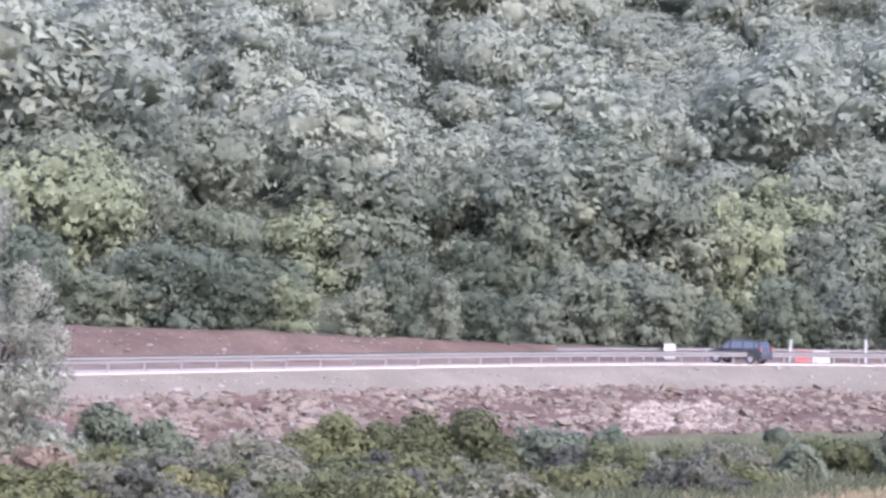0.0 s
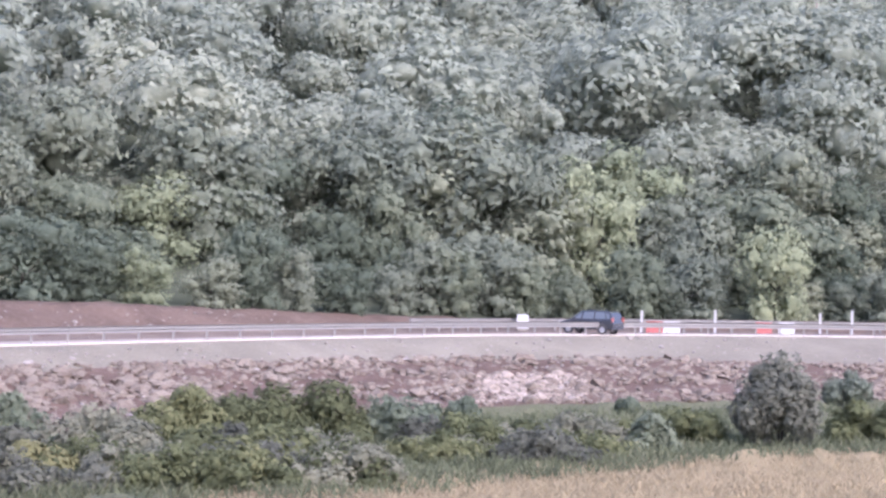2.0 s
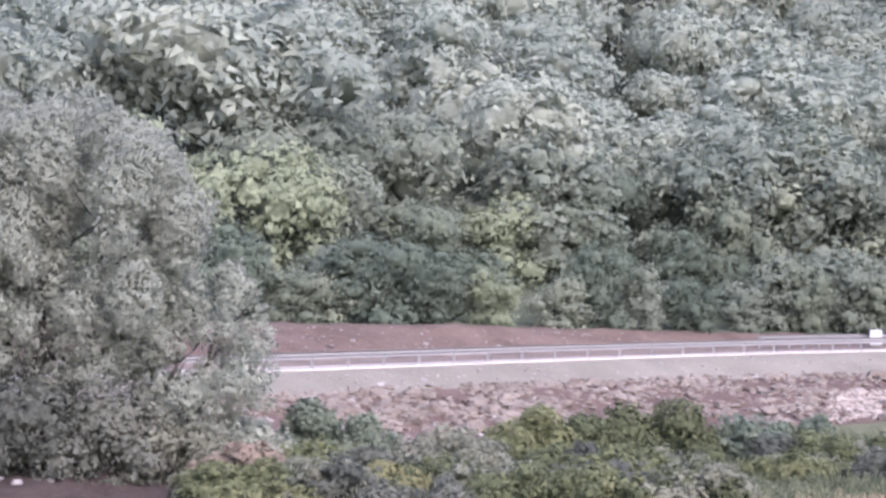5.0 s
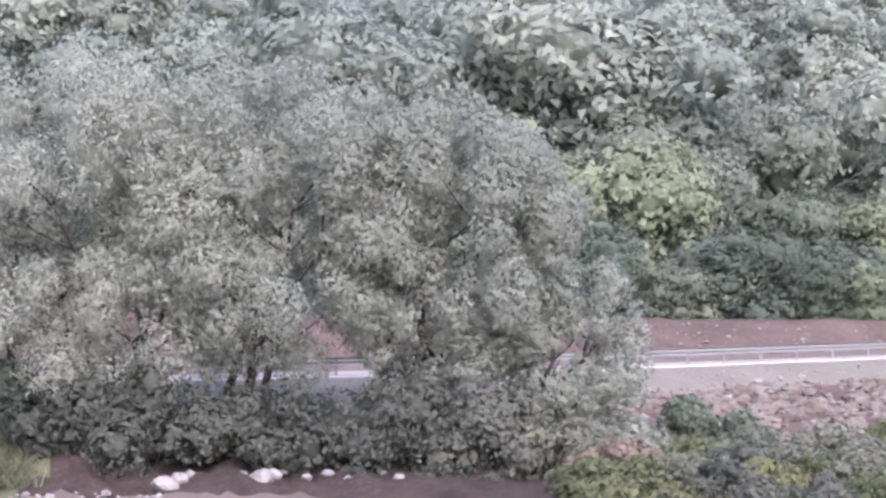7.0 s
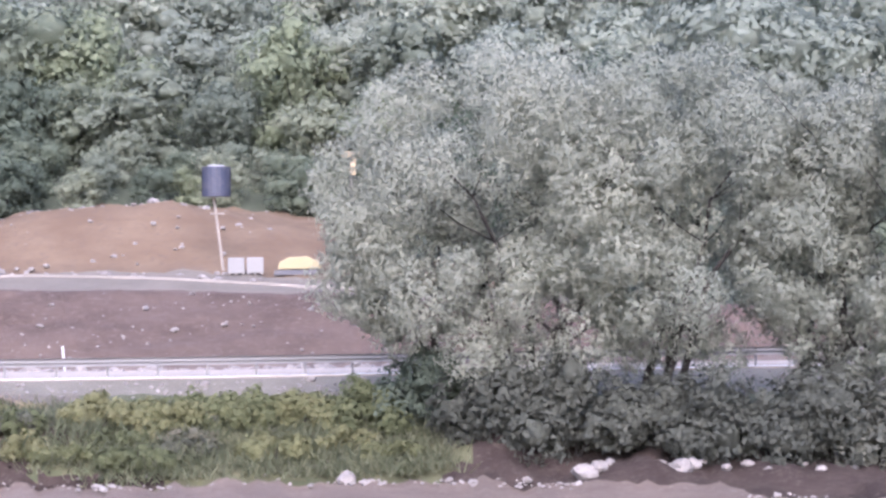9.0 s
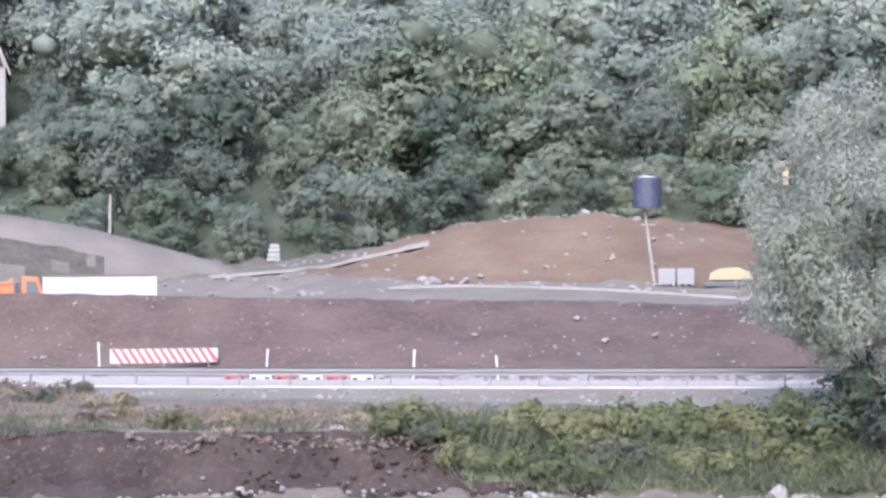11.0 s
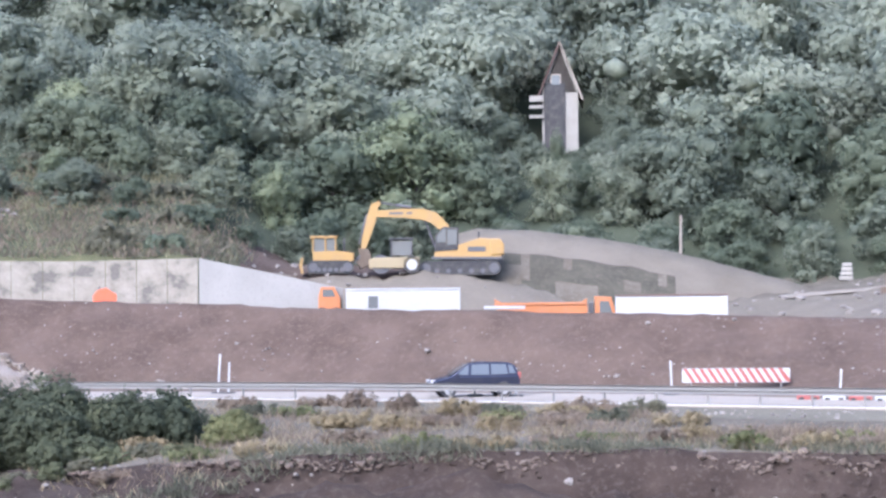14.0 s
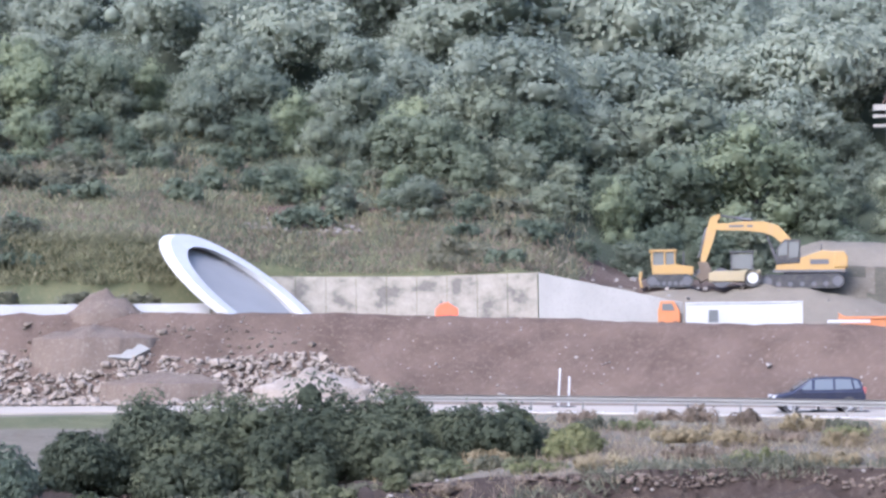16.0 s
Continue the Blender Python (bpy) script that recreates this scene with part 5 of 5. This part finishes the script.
def excavator():
    d = 123.0
    t = thing("excavator", turn(57.75, d, lift(d, 1.14)) @ Matrix.Scale(1.02, 4), "yellow crawler excavator with raised boom on gravel", "excavator")
    crawler(t, 0, 2.55, 0.85, 0.0, 0.6)
    crawler(t, 0, 2.55, 0.85, 2.1, 0.6)
    bm = B()
    box(bm, (0, 1.35, 0.75), (2.2, 1.6, 0.6), bevel=0.05)
    part("undercarriage", bm, M_DGREY, t)
    bm = B()
    slab(bm, [(-1.6, 1.05), (2.55, 1.0), (2.6, 1.3), (2.45, 2.2), (1.2, 2.3), (0.2, 1.95), (-0.4, 1.75), (-1.55, 1.5)], 0.05, 2.6, 0.06)
    house = part("upper_body", bm, M_YELLOW, t)
    bm = B()
    slab(bm, [(0.5, 1.45), (1.6, 1.45), (1.6, 1.75), (0.5, 1.75)], 0.02, 0.06)
    part("grille", bm, M_DGREY, house)
    bm = B()
    slab(bm, [(-1.75, 1.0), (2.6, 0.95), (2.6, 1.1), (-1.75, 1.15)], 0.0, 0.1)
    part("side_strip", bm, M_DGREY, house)
    bm = B()
    slab(bm, [(1.9, 1.2), (2.75, 1.25), (2.75, 1.9), (2.5, 2.25), (1.9, 2.25)], -0.02, 2.65, 0.1)
    part("counterweight", bm, M_YELLOW, t)
    bm = B()
    slab(bm, [(-1.55, 1.45), (-0.1, 1.55), (-0.05, 2.95), (-1.0, 3.0), (-1.5, 2.5)], 0.0, 1.1, 0.06)
    cab = part("cab", bm, M_BLACK, t, "dark glazed driver's cab")
    for q in ([(-1.42, 2.0), (-0.85, 2.05), (-0.85, 2.85), (-1.0, 2.88), (-1.38, 2.45)], [(-0.75, 1.85), (-0.2, 1.9), (-0.15, 2.8), (-0.75, 2.83)]):
        bm = B()
        slab(bm, q, -0.03, 0.01)
        part("cab_window", bm, M_GLASS, cab)
    bm = B()
    beam_arm(bm, [(-0.4, 1.8), (-0.95, 3.0), (-1.6, 3.62), (-2.3, 3.85), (-3.4, 3.92), (-5.15, 3.9)], [0.5, 0.62, 0.74, 0.7, 0.56, 0.4], 1.2, 1.65)
    part("boom", bm, M_YELLOW, t)
    bm = B()
    beam_arm(bm, [(-4.95, 4.62), (-5.3, 4.4), (-5.5, 3.6), (-5.85, 2.4), (-6.05, 1.7)], [0.22, 0.5, 0.6, 0.45, 0.32], 1.22, 1.6)
    part("stick", bm, M_YELLOW, t)
    bm = B()
    slab(bm, [(-6.35, 1.75), (-5.7, 1.7), (-5.5, 1.2), (-5.6, 0.7), (-6.1, 0.5), (-6.5, 0.85), (-6.15, 1.1)], 0.85, 1.95, 0.03)
    bucket = part("bucket", bm, M_MUD, t, "mud-caked steel bucket")
    for y in (0.95, 1.25, 1.55, 1.85):
        bm = B()
        slab(bm, [(-6.45, 0.9), (-6.7, 1.0), (-6.5, 0.78)], y - 0.05, y + 0.05)
        part("tooth", bm, M_DGREY, bucket)
    for p, q in (((-1.45, 1.6), (-2.2, 3.6)), ((-3.0, 4.28), (-4.9, 4.6)), ((-5.75, 3.9), (-6.3, 2.0))):
        bm = B()
        m = ((p[0] + q[0]) / 2, (p[1] + q[1]) / 2)
        rod(bm, (p[0], 1.42, p[1]), (m[0], 1.42, m[1]), 0.1)
        rod(bm, (m[0], 1.42, m[1]), (q[0], 1.42, q[1]), 0.055)
        part("hydraulic_cylinder", bm, M_DGREY, t)
    bm = B()
    for x0, w in ((-4.4, 0.9), (-3.3, 0.35)):
        box(bm, (x0 + w / 2, 1.195, 3.92), (w, 0.012, 0.14))
    part("lettering_bar", bm, M_DGREY, t)
    bm = B()
    rod(bm, (1.2, 2.1, 2.2), (1.2, 2.1, 2.75), 0.06)
    part("exhaust", bm, M_DGREY, t)


excavator()


def bulldozer():
    d = 124.0
    t = thing("bulldozer", turn(61.6, d, lift(d, 1.22)), "yellow bulldozer with glazed cab on earth", "bulldozer")
    crawler(t, 0.1, 1.5, 0.8, 0.0, 0.5)
    crawler(t, 0.1, 1.5, 0.8, 1.7, 0.5)
    bm = B()
    slab(bm, [(-1.0, 0.75), (1.6, 0.75), (1.6, 1.3), (0.5, 1.45), (-1.0, 1.4)], 0.1, 2.1, 0.06)
    part("body", bm, M_YELLOW, t)
    bm = B()
    box(bm, (-0.3, 1.1, 2.33), (1.75, 1.7, 0.14), bevel=0.05)
    part("cab_roof", bm, M_YELLOW, t)
    for x in (-1.0, -0.2, 0.45):
        for y in (0.35, 1.85):
            bm = B()
            rod(bm, (x, y, 1.35), (x, y, 2.3), 0.06, seg=6)
            part("cab_pillar", bm, M_YELLOW, t)
    bm = B()
    box(bm, (-0.28, 1.1, 1.85), (1.35, 1.35, 0.85))
    part("cab_glass", bm, M_GLASS, t)
    bm = B()
    slab(bm, [(-1.75, 0.0), (-1.6, 0.0), (-1.7, 0.5), (-1.6, 1.0), (-1.78, 1.0), (-1.85, 0.5)], -0.3, 2.5)
    part("blade", bm, M_YELLOW, t)
    bm = B()
    rod(bm, (1.0, 1.1, 1.4), (1.0, 1.1, 2.3), 0.06)
    part("exhaust", bm, M_DGREY, t)
    bm = B()
    slab(bm, [(1.55, 0.9), (2.1, 1.3), (2.2, 0.3), (2.0, 0.2), (1.9, 0.8)], 0.9, 1.3)
    part("ripper", bm, M_DGREY, t)


bulldozer()


def roller():
    d = 122.5
    t = thing("road_roller", turn(59.6, d, lift(d, 1.2)), "pale yellow road roller with canopy on gravel", "road roller")
    pale = paint("pale yellow paint", (0.28, 0.225, 0.13), 0.5, wear=0.4)
    bm = B()
    rod(bm, (-1.0, 0.1, 0.6), (-1.0, 1.9, 0.6), 0.6, seg=24)
    part("drum", bm, M_DGREY, t, "grey steel drum")
    bm = B()
    slab(bm, [(-1.75, 0.35), (0.6, 0.35), (1.4, 0.5), (1.45, 1.05), (-1.4, 1.0), (-1.75, 0.9)], 0.0, 2.0, 0.05)
    part("body", bm, pale, t)
    bm = B()
    box(bm, (0.3, 1.0, 2.2), (1.5, 1.6, 0.08), bevel=0.03)
    part("canopy", bm, M_DGREY, t)
    for x in (-0.35, 0.95):
        for y in (0.3, 1.7):
            bm = B()
            rod(bm, (x, y, 1.0), (x, y, 2.2), 0.045, seg=6)
            part("canopy_post", bm, M_DGREY, t)
    bm = B()
    box(bm, (0.3, 1.0, 1.6), (1.2, 1.3, 0.9))
    part("cab_glass", bm, M_GLASS, t)
    wheel(t, 0.95, 0.15, 0.55, 0.55, 0.3)
    wheel(t, 0.95, 1.85, 0.55, 0.55, 0.3)


roller()


def cottage():
    d = 163.0
    t = thing("cottage", turn(54.75, d, lift(d, 4.7)), "small steep-gabled derelict cottage among trees", "cottage")
    ap, ev, w = lift(d, 7.95) - lift(d, 4.7), lift(d, 6.5) - lift(d, 4.7), 1.5
    bm = B()
    slab(bm, [(-w, 0), (w, 0), (w, ev), (0, ap - 0.25), (-w, ev)], 0.0, 6.0)
    part("wall", bm, M_PLASTER, t, "cream plastered walls")
    for s in (-1, 1):
        bm = B()
        slab(bm, [(0, ap), (s * (w + 0.45), ev - 0.75), (s * (w + 0.45), ev - 0.95), (0, ap - 0.3)], -0.45, 6.4)
        part("roof_slope", bm, M_ROOF, t)
    bm = B()
    slab(bm, [(-w + 0.15, ev - 0.1), (w - 0.15, ev - 0.1), (0.0, ap - 0.55)], -0.06, 0.0)
    part("gable_boarding", bm, M_BARK, t, "dark brown boarded gable")
    bm = B()
    slab(bm, [(0, ap + 0.02), (w + 0.45, ev - 0.73), (w + 0.3, ev - 0.85), (0, ap - 0.2)], -0.52, -0.46)
    part("barge_board", bm, M_WOOD, t, "pale barge board")
    bm = B()
    box(bm, (-0.35, -0.08, ev + 0.9), (0.9, 0.08, 1.0))
    win = part("window", bm, M_WOOD, t)
    bm = B()
    box(bm, (-0.35, -0.13, ev + 0.9), (0.7, 0.02, 0.8))
    part("pane", bm, M_GLASS, win)
    for z in (3.0, 3.8, 4.5):
        bm = B()
        box(bm, (-w - 0.5, -0.25, z), (1.15, 0.5, 0.26 if z < 4 else 0.5))
        part("balcony_board", bm, M_PLASTER, t, "white balcony board")
    bm = B()
    box(bm, (-0.45, -0.07, 2.9), (1.75, 0.12, 5.8))
    part("doorway", bm, M_BLACK, t, "dark open doorway")


cottage()
for a, d, el, wide in ((53.7, 158.5, 5.5, 3.6), (54.45, 157.5, 5.2, 3.2), (55.15, 158.0, 5.3, 3.2), (55.8, 158.5, 5.6, 3.6), (56.5, 160.0, 6.4, 4.6),
                       (53.05, 161.0, 6.5, 4.6), (56.75, 167.0, 7.4, 5.6), (52.9, 168.0, 7.6, 5.6)):
    hh = max(2.0, lift(d, el) - ground_z(a, d)) / 11.0
    tree("wood", stand(a, d, a * 37 % 60 - 30, -0.3) @ Matrix.Diagonal((wide / 8.6, wide / 8.6, hh, 1)), "leafy green tree standing beside the cottage", "trees of the hillside wood")
tree("dark", stand(54.85, 157.0, 0, -0.3) @ Matrix.Diagonal((0.2, 0.25, 0.62, 1)), "narrow dark tree before the cottage", "trees of the hillside wood")


def mast(name, a, d, el_top, el_bot, label, head):
    z0 = min(lift(d, el_bot), ground_z(a, d)) - 0.1
    h = lift(d, el_top) - z0
    t = thing(name, turn(a, d, z0), label, name.replace("_", " "))
    if head == "tank":
        bm = B()
        rod(bm, (0, 0, h - 1.75), (0, 0, h - 0.1), 0.8, seg=20)
        part("tank", bm, M_BLUE, t, "dark blue cylindrical tank")
        bm = B()
        rod(bm, (0, 0, h - 0.1), (0, 0, h), 0.48, 0.44, 16)
        part("lid", bm, M_WHITE, t)
        bm = B()
        rod(bm, (0.35, 0, 0), (-0.15, 0, h - 1.75), 0.09, 0.07)
        part("pole", bm, M_WOOD, t, "leaning timber pole")
        bm = B()
        rod(bm, (-0.35, -0.1, h - 2.7), (0.45, -0.1, h - 2.7), 0.05)
        part("crossbar", bm, M_WOOD, t)
    else:
        bm = B()
        rod(bm, (0, 0, 0), (0, 0, h - 0.5), 0.13, 0.1)
        part("pole", bm, M_WOOD, t, "pale pole")
        bm = B()
        box(bm, (0, 0, h - 0.2), (1.1, 0.6, 0.34), bevel=0.05)
        box(bm, (0.1, 0, h - 0.85), (0.3, 0.3, 1.0), bevel=0.03)
        part("lamp_head", bm, paint("ochre enamel", (0.5, 0.38, 0.22), 0.5), t)


mast("water_tank", 35.6, 109.0, 3.24, 0.19, "dark blue tank on a leaning timber pole", "tank")
mast("floodlight_mast", 31.65, 110.0, 3.62, 0.43, "ochre floodlight head on a pale pole", "lamp")
for i, a in enumerate((35.05, 34.5)):
    d = 106.5
    t = thing("pallet_crate", turn(a, d, lift(d, 0.04)), "grey wrapped crate on the gravel plateau", "crate", "grey crates")
    bm = B()
    box(bm, (0, 0.5, 0.5), (0.92, 0.9, 0.86), bevel=0.05)
    part("load", bm, M_CONC2, t)
    bm = B()
    for x in (-0.35, 0, 0.35):
        box(bm, (x, 0.5, 0.03), (0.12, 0.9, 0.1))
    part("pallet", bm, M_WOOD, t)
t = thing("small_machine", turn(33.2, 107.0, lift(107, 0.02)), "yellowish small machine among rubble", "machine")
bm = B()
slab(bm, [(-1.2, 0.3), (1.2, 0.3), (1.1, 0.7), (0.4, 1.0), (-0.6, 0.95), (-1.1, 0.7)], 0, 1.1, 0.06)
part("body", bm, paint("dull yellow paint", (0.30, 0.25, 0.13), 0.6, wear=0.5), t)
bm = B()
box(bm, (-0.2, 0.5, 0.12), (2.4, 1.2, 0.26))
part("skid", bm, M_DGREY, t)
t = thing("hive_box", stand(46.55, 134.0), "pale slatted box at the edge of trees", "box")
bm = B()
for z in (0.2, 0.5, 0.8, 1.1):
    box(bm, (0.1 * (z - 0.6), 0, z), (1.0 - 0.3 * z, 0.7, 0.27), bevel=0.06)
part("body", bm, M_PLASTER, t)
for a, d, e0, e1 in ((35.05, 150.0, 4.4, 5.7), (-15.0, 190.0, 6.2, 9.0), (51.3, 138.0, 2.3, 2.9)):
    t = thing("bare_pole", turn(a, d, ground_z(a, d) - 0.2), "bare pale wooden pole among trees", "pole")
    bm = B()
    rod(bm, (0, 0, 0), (0.08, 0, max(1.5, lift(d, e1) - ground_z(a, d))), 0.13, 0.08)
    part("shaft", bm, M_WOOD, t)


# ---------------------------------------------------------------- on the road
def delineator(a, off, el, lean, fat=0.055):
    d = rail_d(a) + off
    h = max(0.7, lift(d, el))
    t = thing("marker_post", turn(a, d, 0.02 if off < road_width(a) else ground_z(a, d)), "white plastic marker post on a black rubber foot", "marker post", "marker posts along the road")
    bm = B()
    box(bm, (0.5 * h * math.tan(lean), 0, h / 2), (fat * 2, 0.05, h), Euler((0, lean, 0)).to_matrix(), bevel=0.01)
    part("post", bm, M_WHITE, t)
    bm = B()
    rod(bm, (0, 0, 0), (0, 0, 0.06), 0.42, 0.3, 14)
    part("foot", bm, M_BLACK, t)


for a, off, el, lean in ((57.35, 5.5, -1.47, -0.02), (56.15, 5.2, -1.60, 0.02), (51.6, 8.6, -1.45, -0.03), (46.8, 6.6, -1.71, 0.06), (42.5, 6.2, -1.72, 0.05), (40.0, 5.6, -1.91, -0.08),
                         (64.85, 5.6, -1.12, 0.06), (64.55, 5.6, -1.36, 0.04), (-10.15, 4.5, -1.09, 0.05), (-12.3, 4.5, -1.03, 0.0), (-15.3, 4.5, -1.05, 0.0), (-16.2, 4.5, -0.95, 0.0)):
    delineator(a, off, el, lean, 0.075 if a < 0 else 0.05)
delineator(29.65, 5.0, -1.86, 0.03, 0.12)


def barrier(a, off, red, length=1.15, h=0.62):
    d = rail_d(a) + off
    t = thing("road_barrier", turn(a, d, 0.02 if off < road_width(a) else ground_z(a, d)), "red plastic road barrier block" if red else "white plastic road barrier block", "road barrier", "red and white barrier blocks")
    bm = B()
    sec = [(-0.25, 0), (0.25, 0), (0.25, 0.12), (0.1, 0.3), (0.08, h), (-0.08, h), (-0.1, 0.3), (-0.25, 0.12)]
    path = [Vector((-length / 2, 0, 0)), Vector((0, 0, 0)), Vector((length / 2, 0, 0))]
    part("block", sweep(path, sec), M_REDPL if red else M_WHITE, t)
    for x in (-length * 0.3, length * 0.3):
        bm = B()
        box(bm, (x, -0.2, 0.05), (0.2, 0.14, 0.1))
        part("foot_slot", bm, M_BLACK, t)


for i in range(6):
    barrier(47.7 - i * 0.74, 5.9 - 0.1 * i, i % 2 == 0, 0.95, 0.5)
for a, red in ((-10.55, True), (-11.05, False), (-13.7, True), (-14.35, False)):
    barrier(a, 3.6, red, 1.05, 0.8)
t = thing("white_cabinet", turn(-6.7, rail_d(-6.7) + 8.2, 0.0), "white square roadside cabinet behind the guardrail", "cabinet")
bm = B()
box(bm, (0, 0, 0.55), (0.75, 0.5, 0.9), bevel=0.04)
part("body", bm, M_WHITE, t)
bm = B()
box(bm, (0, 0, 0.06), (0.6, 0.4, 0.14))
part("plinth", bm, M_CONC, t)


def striped_board():
    a, d = 49.75, rail_d(49.75) + 9.3
    w = radians(3.1) * d
    z0, z1 = lift(d, -2.07), lift(d, -1.66)
    t = thing("warning_board", turn(a, d, 0), "long red and white diagonally striped warning board", "warning board")
    bm = B()
    box(bm, (0, 0, (z0 + z1) / 2), (w, 0.04, z1 - z0), bevel=0.005)
    board = part("board", bm, M_WHITE, t)
    h = z1 - z0
    n = 13
    for i in range(n):
        x = -w / 2 + 0.05 + i * (w - 0.6) / (n - 1)
        bm = B()
        slab(bm, [(x, z1 - 0.01), (x + 0.17, z1 - 0.01), (x + 0.17 + h * 0.62, z0 + 0.01), (x + h * 0.62, z0 + 0.01)] if x + 0.17 + h * 0.62 < w / 2 else
             [(x, z1 - 0.01), (x + 0.17, z1 - 0.01), (w / 2, z0 + 0.15), (w / 2, z0 + 0.01), (x + h * 0.62 - 0.05, z0 + 0.06)], -0.03, -0.022)
        part("stripe", bm, M_REDPL, board)
    for x in (-w / 2 + 0.4, 0, w / 2 - 0.4):
        bm = B()
        box(bm, (x, 0.05, z0 / 2 + 0.05), (0.07, 0.05, z0 + 0.1))
        part("leg", bm, M_ZINC, t)


striped_board()


def car(a, off, spin, paintwork, label, scale=1.0):
    """A tall hatchback; its nose points to -x."""
    d = rail_d(a) + off
    t = thing("car", turn(a, d, 0.02, spin) @ Matrix.Scale(scale, 4), label, "car")
    bm = B()
    lower = [(-2.05, 0.3), (-2.08, 0.62), (-1.95, 0.78), (-1.15, 0.97), (2.0, 1.0), (2.08, 0.75), (2.05, 0.32)]
    slab(bm, lower, -0.85, 0.85, 0.09)
    body = part("body", bm, paintwork, t, smooth=False)
    bm = B()
    prof = [(-1.2, 0.94), (-0.35, 1.52), (0.2, 1.6), (1.5, 1.57), (1.85, 1.45), (2.03, 0.97)]
    lo = [bm.verts.new((x, -0.82 + 0.16 * (z - 0.94) / 0.66, z)) for x, z in prof]
    hi = [bm.verts.new((x, 0.82 - 0.16 * (z - 0.94) / 0.66, z)) for x, z in prof]
    bm.faces.new(lo)
    bm.faces.new(hi[::-1])
    for i in range(len(prof)):
        j = (i + 1) % len(prof)
        bm.faces.new((lo[i], hi[i], hi[j], lo[j]))
    bmesh.ops.bevel(bm, geom=[e for e in bm.edges], offset=0.05, segments=2, affect="EDGES", profile=0.6)
    part("cabin", bm, paintwork, t)
    for q in ([(-0.9, 1.02), (-0.35, 1.02), (-0.32, 1.45), (-0.42, 1.42)], [(-0.22, 1.02), (0.62, 1.02), (0.62, 1.5), (-0.18, 1.48)], [(0.72, 1.02), (1.5, 1.04), (1.42, 1.48), (0.72, 1.5)],
              [(1.58, 1.06), (1.85, 1.08), (1.72, 1.42), (1.52, 1.46)]):
        for s in (-1, 1):
            bm = B()
            vs = []
            for x, z in q:
                vs.append(bm.verts.new((x, s * (0.835 - 0.16 * (z - 0.94) / 0.66), z)))
            f = bm.faces.new(vs)
            r = bmesh.ops.extrude_face_region(bm, geom=[f])
            bmesh.ops.translate(bm, vec=(0, -s * 0.03, 0), verts=[v for v in r["geom"] if isinstance(v, bmesh.types.BMVert)])
            part("side_window", bm, M_GLASS, t)
    bm = B()
    slab(bm, [(-1.12, 1.03), (-0.4, 1.5), (-0.42, 1.53), (-1.16, 1.06)], -0.62, 0.62)
    part("windscreen", bm, M_GLASS, t)
    for s in (-1, 1):
        bm = B()
        box(bm, (-1.95, s * 0.66, 0.72), (0.26, 0.34, 0.14), bevel=0.03)
        part("headlight", bm, M_WHITE, t, "clear headlight")
        bm = B()
        box(bm, (2.03, s * 0.76, 0.98), (0.14, 0.14, 0.3), bevel=0.03)
        part("tail_light", bm, M_REDPL, t)
        bm = B()
        box(bm, (-0.85, s * 0.93, 1.02), (0.12, 0.18, 0.13), bevel=0.03)
        part("mirror", bm, paintwork, t)
        for x in (-1.28, 1.3):
            wheel(t, x, s * 0.76, 0.31, 0.31, 0.2)
            bm = B()
            rod(bm, (x, s * 0.852, 0.34), (x, s * 0.862, 0.34), 0.37, seg=18)
            part("wheel_arch", bm, M_BLACK, t)
    bm = B()
    box(bm, (-2.07, 0, 0.4), (0.08, 1.5, 0.16), bevel=0.03)
    part("front_bumper", bm, M_DGREY, t)
    bm = B()
    box(bm, (2.06, 0, 0.42), (0.1, 1.55, 0.2), bevel=0.03)
    part("rear_bumper", bm, paintwork, t)


car(57.4, 4.4, 10.0, M_NAVY, "dark blue tall hatchback on the road")
car(-8.7, 1.5, -28.0, M_SLATE, "slate grey tall hatchback on the road", 0.9)
